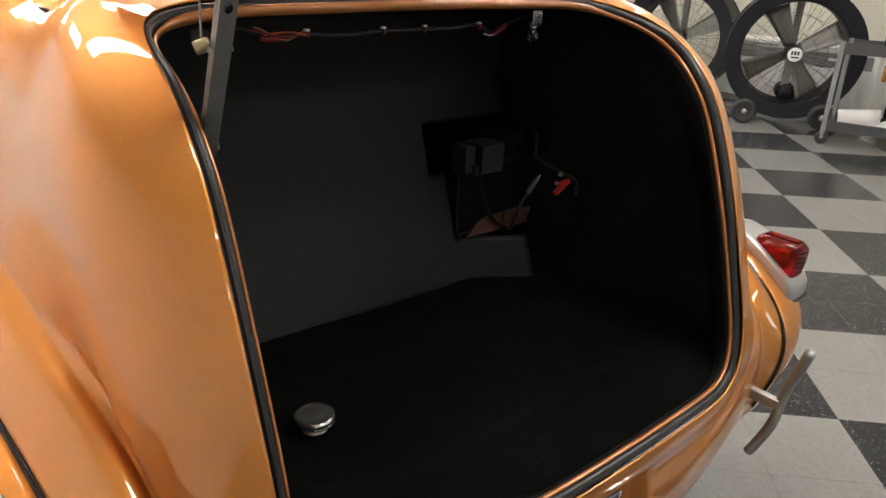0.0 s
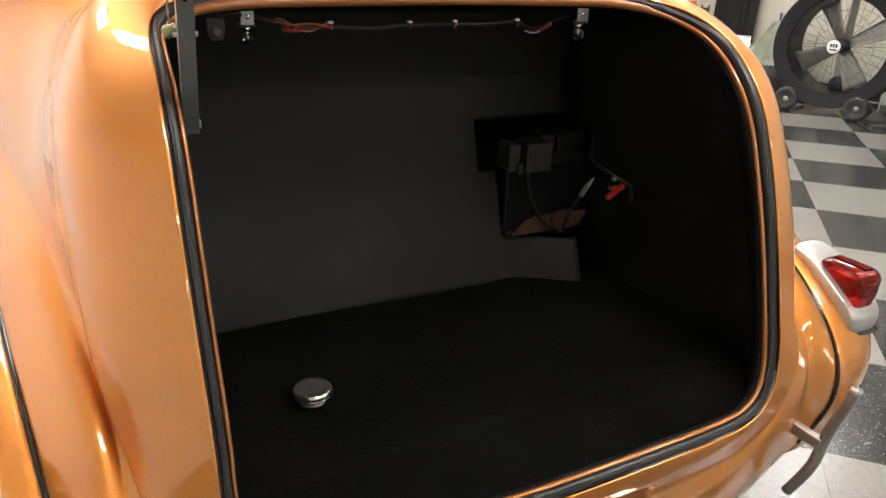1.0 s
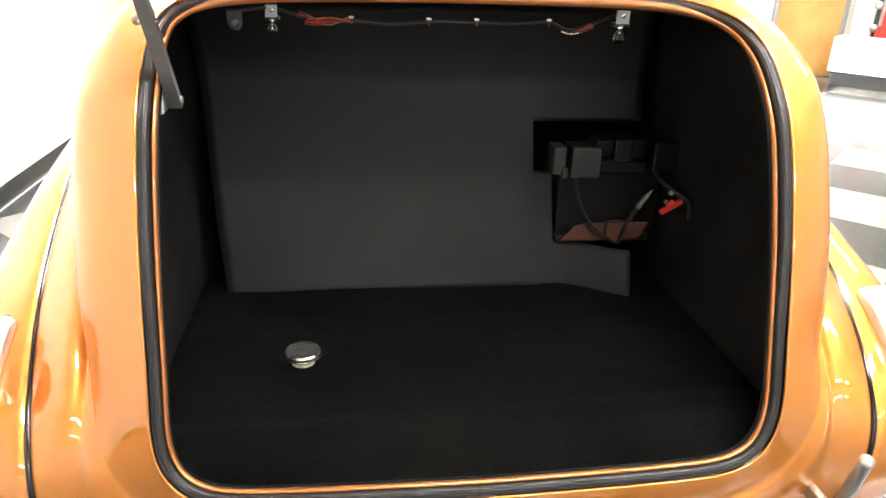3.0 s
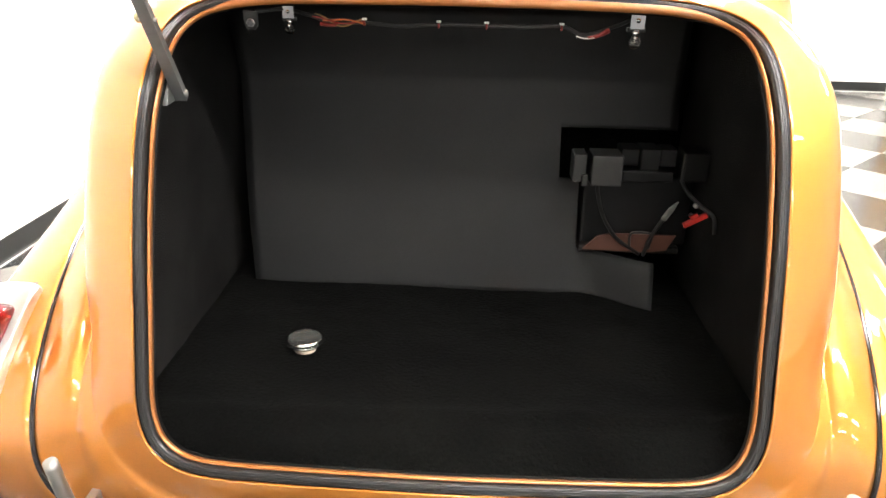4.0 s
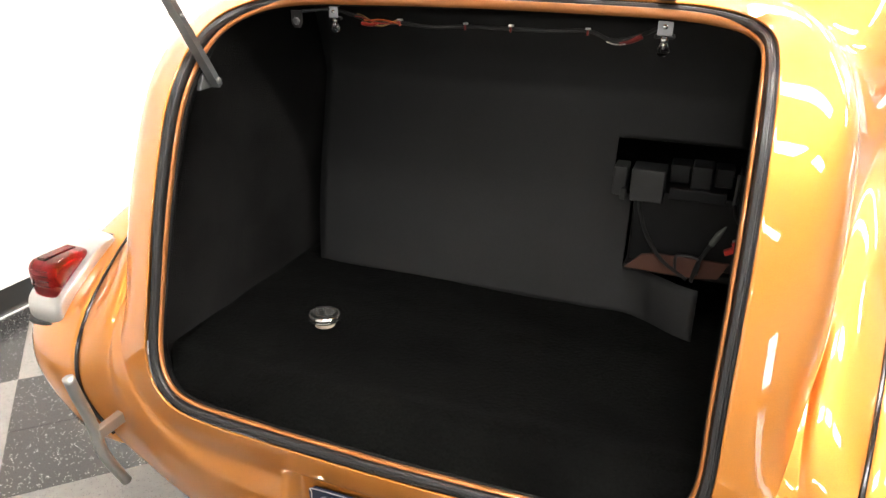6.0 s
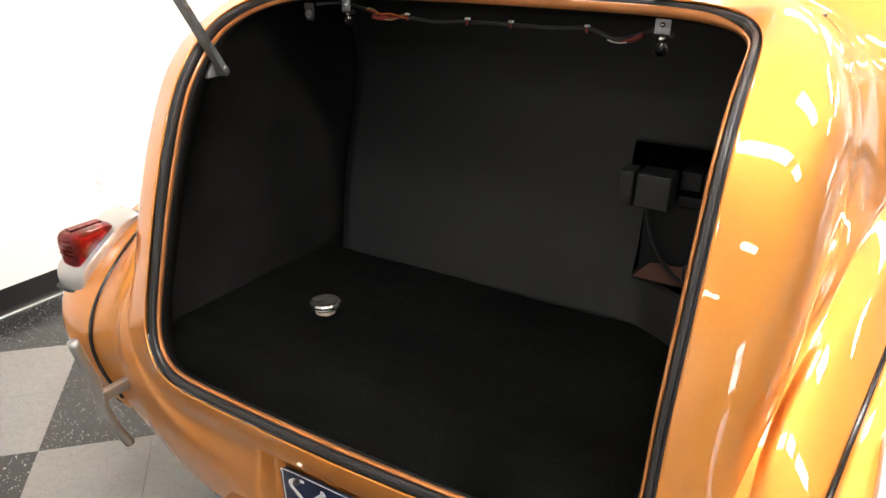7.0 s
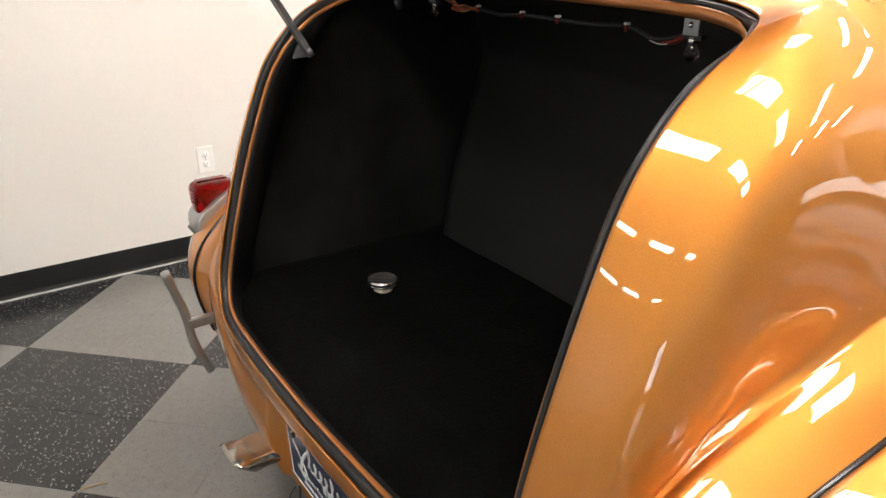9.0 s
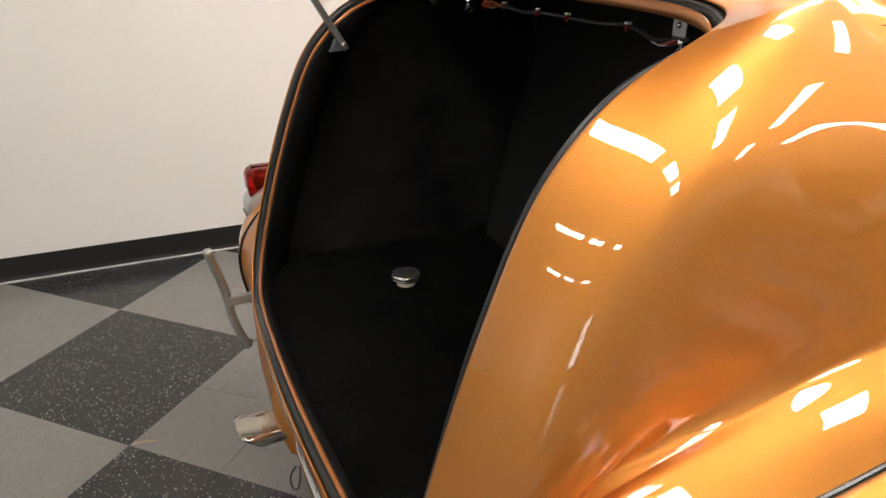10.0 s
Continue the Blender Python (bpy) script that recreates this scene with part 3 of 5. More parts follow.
def wing(side):
    rows = []
    for p in spline(SEAM, 2):
        xo = float(np.interp(p[2], [a for a, _ in WING_OUT], [b for _, b in WING_OUT]))
        drop = 0.10 * smooth01(0.62, 0.80, p[2])
        row = []
        for k in range(25):
            a = math.pi / 2 * k / 24
            x = p[0] + (xo - p[0]) * math.sin(a) ** 0.92
            y = p[1] + 0.30 * (1 - math.cos(a) ** 0.74)
            z = p[2] - drop * (1 - math.cos(a)) ** 1.2
            row.append((side * x, y, z))
        for yy in (0.12, 0.3, 0.7, 1.2):
            row.append((side * xo, min(1.66, row[24][1] + yy), row[24][2]))
        rows.append(row)
    low = rows[0]
    for drop, tuck in ((0.03, 0.010), (0.055, 0.035), (0.062, 0.075)):
        rows.insert(0, [(x * (1 - tuck * 0.2), y + tuck, z - drop) for x, y, z in low])
    ob = raw("rear_wing", [v for r in rows for v in r], grid_faces(len(rows), len(rows[0])), PAINT, car, True,
             "bulbous copper-orange rear wing")
    m = ob.modifiers.new("thickness", "SOLIDIFY")
    m.thickness, m.offset = 0.004, 0.0
    bead = [(side * q[0], q[1] - 0.003, q[2] + 0.001) for q in spline(SEAM, 2)]
    part("wing_piping", tube_bm(bead, 0.0046, 8), PIPING, car, "glossy black beading in the wing seam")


wing(1)
wing(-1)

# boot interior
def side_liner(side):
    ring = [(p[1] + 0.075, p[2]) for p in OUTLINE[6:13]]
    outline = [(0.165, 0.48), (0.190, 0.72)] + ring + [(0.60, 1.232), (0.972, 1.232), (0.972, 0.48)]
    x0, x1 = (0.550, 0.560) if side > 0 else (-0.560, -0.550)
    part("boot_side", extrude_bm(outline, 0, x0, x1), SIDE_FELT, car, "black carpeted boot side", smooth=False)


side_liner(1)
side_liner(-1)
FLOOR_Z = 0.572


def carpet_floor():
    """Boot carpet with a soft ridge across it and a few low ripples."""
    nx, ny = 60, 60
    vs = []
    for i in range(nx + 1):
        for j in range(ny + 1):
            x, y = -0.55 + 1.10 * i / nx, 0.082 + 0.90 * j / ny
            x *= 0.81 + 0.19 * smooth01(0.08, 0.24, y)
            z = FLOOR_Z + (0.009 + 0.006 * noise.noise((x * 5, 4, 0))) * math.exp(-((y - 0.205 - 0.012 * math.sin(4 * x) - 0.015 * noise.noise((x * 6, 9, 0))) / 0.018) ** 2)
            z += 0.004 * noise.noise((x * 7, y * 9, 0)) + 0.002 * noise.noise((x * 21, y * 26, 3)) - 0.038 * (1 - smooth01(0.085, 0.17, y))
            vs.append((x, y, z))
    ob = raw("boot_floor", vs, grid_faces(nx + 1, ny + 1), CARPET, car, True, "black carpet on the boot floor")
    m = ob.modifiers.new("thickness", "SOLIDIFY")
    m.thickness, m.offset = 0.012, -1.0


carpet_floor()
for lx, ly in ((0.052, 0.315), (0.057, 0.300), (0.12, 0.36)):
    part("lint", tube_bm([(lx, ly, FLOOR_Z + 0.004), (lx + 0.002, ly + 0.003, FLOOR_Z + 0.005)], 0.0009, 5), WHITE_CLOTH, car)
box("boot_back", (-0.55, 0.955, 0.556), (0.55, 0.97, 1.232), CARPET, car, 0.0, "black carpeted bulkhead")
box("boot_roof", (-0.55, 0.60, 1.2325), (0.55, 0.97, 1.243), SIDE_FELT, car, 0.0, "black underside of the rear deck")


def panel_y(x, z):
    y = 0.716 + 0.30 * (z - 0.575)
    if z > 1.05:
        y -= 0.42 * (z - 1.05)
    curl = smooth01(0.29, 0.46, x) * (1 - smooth01(0.66, 0.80, z))
    return y - 0.085 * curl


def trim_panel():
    """Grey board at the back of the boot, cut away round the battery, with its lower corner curling forward."""
    x0, x1, z0, z1 = -0.488, 0.503, 0.574, 1.215
    xs = sorted({round(v, 4) for v in list(np.linspace(x0, x1, 45)) + [0.234, 0.281, 0.448]})
    zs = sorted({round(v, 4) for v in list(np.linspace(z0, z1, 40)) + [0.685, 0.845, 0.958]})
    vs, faces = [], []
    for x in xs:
        for z in zs:
            q = (x1 - x) / (x1 - x0)
            sag = 0.012 * (1 - smooth01(-0.488, -0.2, x)) * math.sin(9 * (z - 0.57))
            vs.append((x - 0.055 * q * q * (z - 0.575) / 0.6, panel_y(x, z) - sag, z + (0.004 * x if z == zs[0] else 0)))
    nz = len(zs)
    for i in range(len(xs) - 1):
        for j in range(nz - 1):
            x, z = (xs[i] + xs[i + 1]) / 2, (zs[j] + zs[j + 1]) / 2
            if (x > 0.234 and 0.845 < z < 0.958) or (x > 0.281 and 0.685 < z < 0.86) or (x > 0.448 and z < 0.958):
                continue
            a = i * nz + j
            faces.append((a, a + nz, a + nz + 1, a + 1))
    ob = raw("trim_panel", vs, faces, BOARD, car, True, "charcoal trim board at the back of the boot")
    m = ob.modifiers.new("thickness", "SOLIDIFY")
    m.thickness, m.offset = 0.004, 1.0


trim_panel()

# fuel filler in the boot floor
filler = tagged(new("fuel_filler"), "polished chrome fuel cap standing up from the boot floor")
filler.parent = car
filler.matrix_basis = pose(-0.299, 0.405, FLOOR_Z - 0.016) @ Matrix.Diagonal((0.95, 0.95, 1.2, 1))
part("neck", lathe_bm([(0.028, 0), (0.028, 0.008), (0.0225, 0.009), (0.0225, 0.018), (0.0245, 0.019), (0.0245, 0.022), (0.0225, 0.023), (0.0225, 0.036), (0, 0.036)], 40), NECK, filler)
part("cap", lathe_bm([(0, 0.0345), (0.029, 0.0345), (0.0350, 0.0355), (0.0370, 0.0370), (0.0370, 0.0392), (0.0358, 0.0399), (0.0366, 0.0408), (0.0362, 0.0442),
                      (0.0345, 0.0470), (0.0315, 0.0478), (0.0300, 0.0468), (0.018, 0.0478), (0, 0.0486)], 56), CHROME_WORN, filler)

# battery in the cut-out
battery = tagged(new("battery"), "black battery with terminal covers behind the trim board")
battery.parent = car
box("case", (0.287, 0.750, 0.70), (0.535, 0.94, 0.868), BATTERY_BLACK, battery, 0.006)
box("tray", (0.284, 0.735, 0.682), (0.520, 0.94, 0.700), BATTERY_BLACK, battery, 0.004)
for name, lo, hi in (("terminal_cover", (0.246, 0.676, 0.872), (0.274, 0.73, 0.934)), ("terminal_cover", (0.284, 0.662, 0.868), (0.350, 0.73, 0.936)),
                     ("vent_cap", (0.356, 0.72, 0.900), (0.396, 0.78, 0.938)), ("vent_cap", (0.399, 0.715, 0.892), (0.440, 0.78, 0.940)),
                     ("vent_cap", (0.444, 0.725, 0.898), (0.480, 0.78, 0.938)),
                     ("cover_rib", (0.484, 0.690, 0.874), (0.491, 0.70, 0.940)), ("terminal_cover", (0.492, 0.70, 0.872), (0.546, 0.77, 0.938))):
    box(name, lo, hi, PLASTIC_GREY if name != "vent_cap" and lo[0] != 0.492 else BATTERY_BLACK, battery, 0.003)
box("holder", (0.36, 0.705, 0.868), (0.472, 0.76, 0.892), BATTERY_BLACK, battery, 0.003)
box("stud", (0.264, 0.664, 0.866), (0.277, 0.675, 0.892), PLASTIC_GREY, battery, 0.003)
slope = extrude_bm([(0.288, 0.700), (0.322, 0.736), (0.350, 0.742), (0.500, 0.742), (0.482, 0.704), (0.44, 0.698)], 1, 0.706, 0.712, 0.001)
part("fibre_tray", slope, BROWN, battery, "reddish-brown fibre lip", smooth=False)
part("handle", tube_bm(spline([(0.395, 0.70, 0.71), (0.392, 0.695, 0.742), (0.40, 0.692, 0.752), (0.432, 0.69, 0.752), (0.440, 0.692, 0.742),
                               (0.438, 0.70, 0.71)], 5), 0.003, 8), PLASTIC, battery)
part("lead", tube_bm(spline([(0.430, 0.705, 0.690), (0.437, 0.695, 0.735), (0.450, 0.686, 0.772), (0.459, 0.680, 0.792)], 6), 0.0042, 10), PLASTIC, battery)
part("lead_sleeve", tube_bm([(0.458, 0.681, 0.790), (0.463, 0.677, 0.803), (0.468, 0.672, 0.816), (0.473, 0.668, 0.826), (0.479, 0.664, 0.838)],
                            lambda u: 0.0066 if u < 0.6 else 0.0066 - 0.013 * (u - 0.6), 10), LEAD_GREY, battery, "pale grey insulated cable end")
clip_bm = box_bm((-0.027, -0.006, -0.0055), (0.027, 0.006, 0.0055), 0.002)
box_bm((-0.008, -0.004, 0.004), (0.010, 0.004, 0.014), 0.002, bm=clip_bm)
bmesh.ops.transform(clip_bm, matrix=pose(0.505, 0.614, 0.815, 0, -30, 0), verts=clip_bm.verts)
part("terminal_clip", clip_bm, RED, battery, "bright red terminal clip", smooth=False)
for q in ((0.503, 0.618, 0.845), (0.498, 0.622, 0.822)):
    part("bolt", lathe_bm([(0, 0.004), (0.004, 0.003), (0.005, 0), (0.005, -0.006), (0, -0.006)], 12, pose(*q, 90, 0, 0)), ALLOY, battery)
for a in ([(0.490, 0.69, 0.874), (0.494, 0.66, 0.862), (0.512, 0.62, 0.846), (0.537, 0.60, 0.828), (0.545, 0.60, 0.79)],
          [(0.304, 0.69, 0.868), (0.308, 0.69, 0.84), (0.325, 0.695, 0.79), (0.362, 0.698, 0.735), (0.42, 0.70, 0.695)]):
    part("cable", tube_bm(spline(a, 6), 0.0042, 8), PLASTIC, battery)

# courtesy lamps and wiring under the top of the opening
def boot_lamp(x, y, z, size):
    t = tagged(new("courtesy_lamp"), "small clear bulb hanging from a steel bracket")
    t.parent = car
    t.matrix_basis = pose(x, y, z) @ Matrix.Scale(size, 4)
    box("bracket", (-0.013, -0.0012, 0.004), (0.013, 0.0012, 0.032), STEEL_BRIGHT, t, 0.001)
    box("bracket_foot", (-0.013, -0.001, 0.0305), (0.013, 0.026, 0.033), STEEL_BRIGHT, t, 0.0008)
    part("rivet", lathe_bm([(0, 0.003), (0.004, 0.002), (0.005, 0), (0, 0)], 12, pose(0, -0.0012, 0.019, 90, 0, 0)), CHROME, t)
    box("socket_plate", (-0.017, 0.003, -0.002), (0.017, 0.017, 0.006), PLASTIC, t, 0.002)
    part("socket", lathe_bm([(0, 0.002), (0.0075, 0.002), (0.0075, -0.006), (0.006, -0.009), (0, -0.009)], 20, pose(0, 0.009, 0)), CHROME, t)
    part("bulb", lathe_bm([(0.006, -0.006), (0.007, -0.011), (0.0105, -0.018), (0.0115, -0.023), (0.0095, -0.029), (0.005, -0.0325), (0, -0.0335)], 20,
                          pose(0, 0.009, 0)), CLEAR, t)
    part("filament_post", lathe_bm([(0, -0.008), (0.0025, -0.008), (0.002, -0.02), (0, -0.022)], 8, pose(0, 0.009, 0)), CHROME, t)


boot_lamp(0.320, 0.560, 1.203, 1.0)
boot_lamp(-0.333, 0.562, 1.206, 0.8)
hinge = tagged(new("hinge_bracket"), "grey steel hinge lug with a bolt")
hinge.parent = car
part("lug", extrude_bm([(-0.013, 0.024), (0.013, 0.024), (0.013, 0.0), (0.007, -0.009), (-0.007, -0.009), (-0.013, 0.0)], 1, -0.002, 0.002, 0.001), LUG, hinge,
     smooth=False)
part("bolt", lathe_bm([(0, 0.007), (0.006, 0.006), (0.008, 0.003), (0.008, 0), (0, 0)], 6, pose(0, -0.002, 0.004, 90, 0, 0)), DARK_STEEL, hinge, smooth=False)
hinge.matrix_basis = pose(-0.390, 0.515, 1.200)
loom = spline([(-0.385, 0.53, 1.222), (-0.34, 0.565, 1.225), (-0.295, 0.578, 1.214), (-0.25, 0.58, 1.202), (-0.19, 0.581, 1.203), (-0.12, 0.577, 1.199),
               (-0.05, 0.572, 1.204), (0.041, 0.573, 1.204), (0.12, 0.58, 1.203), (0.183, 0.587, 1.206), (0.23, 0.60, 1.19), (0.285, 0.61, 1.205),
               (0.31, 0.58, 1.22)], 6)
part("wire_loom", tube_bm(loom, 0.0034, 8), PLASTIC, car, "black taped wiring loom")
for dz, mat, a, b in ((0.004, WIRE_RED, -0.29, -0.19), (-0.003, ORANGE_WIRE, -0.27, -0.188), (0.009, WIRE_TAN, -0.285, -0.195)):
    pts = [(a + (b - a) * k / 8, 0.573 + 0.003 * math.sin(k), 1.203 + dz * math.cos(k * 0.7) + 0.006 * (1 - k / 8)) for k in range(9)]
    part("wire", tube_bm(spline(pts, 3), 0.0016, 6), mat, car)
part("wire_sleeve", tube_bm(spline([(-0.275, 0.574, 1.200), (-0.255, 0.573, 1.198), (-0.24, 0.573, 1.200)], 4), 0.0036, 8), WIRE_RED, car, "red heat-shrink sleeve")
part("wire_sleeve", tube_bm(spline([(0.238, 0.606, 1.186), (0.258, 0.608, 1.190), (0.278, 0.607, 1.199)], 4), 0.005, 8), WIRE_RED, car, "red heat-shrink sleeve")
part("wire", tube_bm(spline([(0.215, 0.603, 1.187), (0.232, 0.603, 1.183), (0.25, 0.604, 1.185)], 4), 0.0013, 6), WHITE_PL, car)
for x, y in ((-0.191, 0.581), (-0.049, 0.571), (0.041, 0.573), (0.183, 0.587)):
    c = tagged(new("cable_clip"), "white cable clip holding the loom")
    c.parent = car
    c.matrix_basis = pose(x, y - 0.006, 1.208)
    box("pad", (-0.0045, -0.002, 0.0), (0.0045, 0.006, 0.004), WHITE_PL, c, 0.001)
    box("tie", (-0.0018, -0.003, -0.010), (0.0018, 0.003, 0.0), WIRE_RED, c, 0.001)


# wing-mounted tail lamps
def tail_lamp(side):
    t = tagged(new("tail_lamp"), "red glass tail lamp in a silver teardrop housing")
    t.parent = car
    flip = Matrix.Diagonal((side, 1, 1, 1))
    base = pillow_bm([(0.127, 0.664), (0.125, 0.640), (0.132, 0.625), (0.152, 0.627), (0.225, 0.688), (0.296, 0.748), (0.303, 0.760), (0.292, 0.766),
                      (0.250, 0.754), (0.200, 0.724), (0.160, 0.697), (0.140, 0.682)], 0.742, 0.832, 0.14, flip)
    part("housing", base, SILVER, t, "silver painted lamp housing")
    gasket = extrude_bm([(0.124, 0.626), (0.130, 0.614), (0.150, 0.610), (0.318, 0.752), (0.312, 0.760), (0.160, 0.650)], 0, 0.740, 0.835, 0.003, 2)
    bmesh.ops.transform(gasket, matrix=flip, verts=gasket.verts)
    part("gasket", gasket, RUBBER, t, "black rubber gasket")
    inner = extrude_bm([(0.160, 0.694), (0.152, 0.72), (0.156, 0.740), (0.210, 0.742), (0.225, 0.738)], 0, 0.764, 0.816, 0.004, 2)
    bmesh.ops.transform(inner, matrix=flip, verts=inner.verts)
    part("reflector", inner, RED_LENS_IN, t)
    lens = pillow_bm([(0.142, 0.668), (0.137, 0.690), (0.134, 0.715), (0.134, 0.738), (0.142, 0.752), (0.158, 0.757), (0.195, 0.758), (0.226, 0.757),
                      (0.241, 0.750), (0.232, 0.738), (0.190, 0.704), (0.158, 0.676)], 0.757, 0.818, 0.20, flip)
    part("lens", lens, RED_GLASS, t, "ribbed red glass lens")
    for k in range(4):
        z = 0.706 + 0.011 * k
        part("rib", tube_bm([(side * 0.766, 0.1375, z), (side * 0.790, 0.1338, z), (side * 0.814, 0.1375, z)], 0.0016, 6), RED_GLASS, t)
    band = box_bm((0.779, 0.150, 0.754), (0.803, 0.226, 0.7605), 0.002)
    bmesh.ops.transform(band, matrix=flip, verts=band.verts)
    part("crest", band, RED_GLASS, t, smooth=False)


tail_lamp(1)
tail_lamp(-1)


def bumper_guard(side):
    g = tagged(new("bumper_guard"), "bent satin aluminium bumper guard bar on a clamp")
    g.parent = car
    pts = [(-0.586, -0.004, 0.622), (-0.590, 0.011, 0.565), (-0.593, 0.025, 0.517), (-0.593, 0.032, 0.475), (-0.590, 0.036, 0.43),
           (-0.585, 0.047, 0.39), (-0.580, 0.068, 0.336)]
    part("bar", tube_bm([(-side * p[0], p[1], p[2]) for p in spline(pts, 6)], 0.0108, 14), ALLOY, g)
    bm = box_bm((0.580, 0.030, 0.462), (0.597, 0.105, 0.487), 0.003)
    bmesh.ops.transform(bm, matrix=Matrix.Diagonal((side, 1, 1, 1)), verts=bm.verts)
    part("clamp", bm, ALLOY, g, smooth=False)
    slot = box_bm((0.573, 0.096, 0.454), (0.602, 0.102, 0.494), 0.002)
    bmesh.ops.transform(slot, matrix=Matrix.Diagonal((side, 1, 1, 1)), verts=slot.verts)
    part("slot", slot, RUBBER, g, smooth=False)


bumper_guard(1)
bumper_guard(-1)

# number plate in its recess: navy promotional plate with white script shapes
plate = tagged(new("promo_plate"), "navy dealer plate with white script flourish")
plate.parent = car
plate.matrix_basis = pose(-0.007, 0.093, 0.375, 90 + 3, 0, 0)
part("sheet", extrude_bm([(-0.143 + 0.014, -0.075), (0.143 - 0.014, -0.075), (0.152, -0.061), (0.152, 0.061), (0.138, 0.075), (-0.138, 0.075),
                          (-0.152, 0.061), (-0.152, -0.061)], 2, 0.0, 0.0025, 0.0008), NAVY, plate, smooth=False)
edge = spline([(-0.146, -0.058, 0.003), (-0.146, 0.0, 0.003), (-0.146, 0.056, 0.003), (-0.136, 0.069, 0.003), (0, 0.069, 0.003), (0.136, 0.069, 0.003),
               (0.146, 0.056, 0.003), (0.146, 0, 0.003), (0.146, -0.056, 0.003), (0.136, -0.069, 0.003), (0, -0.069, 0.003), (-0.136, -0.069, 0.003)], 6, True)
part("border", tube_bm(edge, 0.0011, 6, True), WHITE_INK, plate, "thin white border line")


def ribbon(pts, width):
    bm = tube_bm([(x, y, 0.0030) for x, y in pts], width, 6)
    bmesh.ops.transform(bm, matrix=Matrix.Translation((0, 0, 0.003)) @ Matrix.Diagonal((1, 1, 0.15, 1)) @ Matrix.Translation((0, 0, -0.003)), verts=bm.verts)
    return bm


part("flourish", ribbon([tuple(q) for q in spline([(-0.095, 0.058), (-0.12, 0.052), (-0.128, 0.036), (-0.10, 0.010), (-0.075, -0.02), (-0.083, -0.038), (-0.10, -0.03),
                                                   (-0.09, 0.0), (-0.07, 0.03), (-0.05, 0.05)], 8)], lambda u: 0.0034 + 0.0026 * math.sin(math.pi * u)), WHITE_INK, plate)
for x, w, h in ((-0.052, 0.009, 0.050), (-0.026, 0.008, 0.032), (-0.003, 0.008, 0.030), (0.020, 0.008, 0.030), (0.044, 0.008, 0.046),
                (0.068, 0.008, 0.032), (0.094, 0.008, 0.040)):
    y = 0.004
    pts = [tuple(q) for q in spline([(x - w, y), (x + w * 0.6, y + h * 0.7), (x - w * 0.3, y + h), (x, y + h * 0.2), (x + w, y), (x + 2 * w, y + 0.006)], 5)]
    part("stroke", ribbon(pts, 0.0032), WHITE_INK, plate)


def lettering(text, size, m, mat, parent):
    cu = bpy.data.curves.new("lettering", "FONT")
    cu.body, cu.size, cu.extrude = text, size, 0.0004
    cu.align_x = "LEFT"
    tmp = bpy.data.objects.new("lettering", cu)
    scene.collection.objects.link(tmp)
    me = bpy.data.meshes.new_from_object(tmp.evaluated_get(bpy.context.evaluated_depsgraph_get()))
    bpy.data.objects.remove(tmp)
    me.materials.clear()
    me.materials.append(mat)
    ob = new("lettering", me)
    ob.parent = parent
    ob.matrix_basis = m
    return ob


lettering("The Nation's Trusted", 0.0155, pose(-0.118, -0.034, 0.003), WHITE_INK, plate)
for a, b in ((0.032, 0.062), (0.068, 0.118)):
    box("print_bar", (a, -0.033, 0.0026), (b, -0.024, 0.0034), WHITE_INK, plate)
for a, b in ((-0.09, -0.05), (-0.045, 0.06), (0.065, 0.095)):
    box("print_bar", (a, -0.056, 0.0026), (b, -0.048, 0.0034), WHITE_INK, plate)
for k in range(6):
    box("print_bar", (0.0 + 0.02 * k, -0.012, 0.0026), (0.014 + 0.02 * k, 0.003, 0.0034), WHITE_INK, plate)


# twin-walled exhaust tip below the pan
def tip(x):
    t = tagged(new("exhaust_tip"), "chrome rolled-edge twin exhaust tip")
    t.parent = car
    t.matrix_basis = pose(x, 0.000, 0.331, 0, 0, 0) @ Matrix.Diagonal((0.84, 1, 0.80, 1))

    def ring(w, h, y, n=40):
        pts = []
        for k in range(n):
            a = 2 * math.pi * k / n
            c, s = math.cos(a), math.sin(a)
            zz = h * math.copysign(abs(s) ** 0.6, s)
            pts.append((w * math.copysign(abs(c) ** 0.55, c), y - 1.3 * zz * max(0.0, 1 - y / 0.06), zz))
        return pts
    rows = [ring(0.058, 0.024, 0.28), ring(0.058, 0.024, 0.03), ring(0.060, 0.026, 0.015), ring(0.060, 0.026, 0.008), ring(0.055, 0.021, 0.008),
            ring(0.053, 0.019, 0.02), ring(0.052, 0.018, 0.2)]
    bm = bmesh.new()
    vr = [[bm.verts.new(p) for p in r] for r in rows]
    for a, b in zip(vr[:-1], vr[1:]):
        for k in range(len(a)):
            bm.faces.new((a[k], a[(k + 1) % len(a)], b[(k + 1) % len(a)], b[k]))
    part("sleeve", bm, TIP_CHROME, t)
    box("web", (-0.0015, 0.05, -0.020), (0.0015, 0.2, 0.020), TIP_CHROME, t)
    # black plate set in the opening as the shade inside the pipe
    part("bore", extrude_bm([(p[0], p[2]) for p in ring(0.0525, 0.0185, 0)], 1, 0.062, 0.066), RUBBER, t, "black plate inside the tip, standing in for the shade there", smooth=False)


tip(-0.232)
tip(0.232)

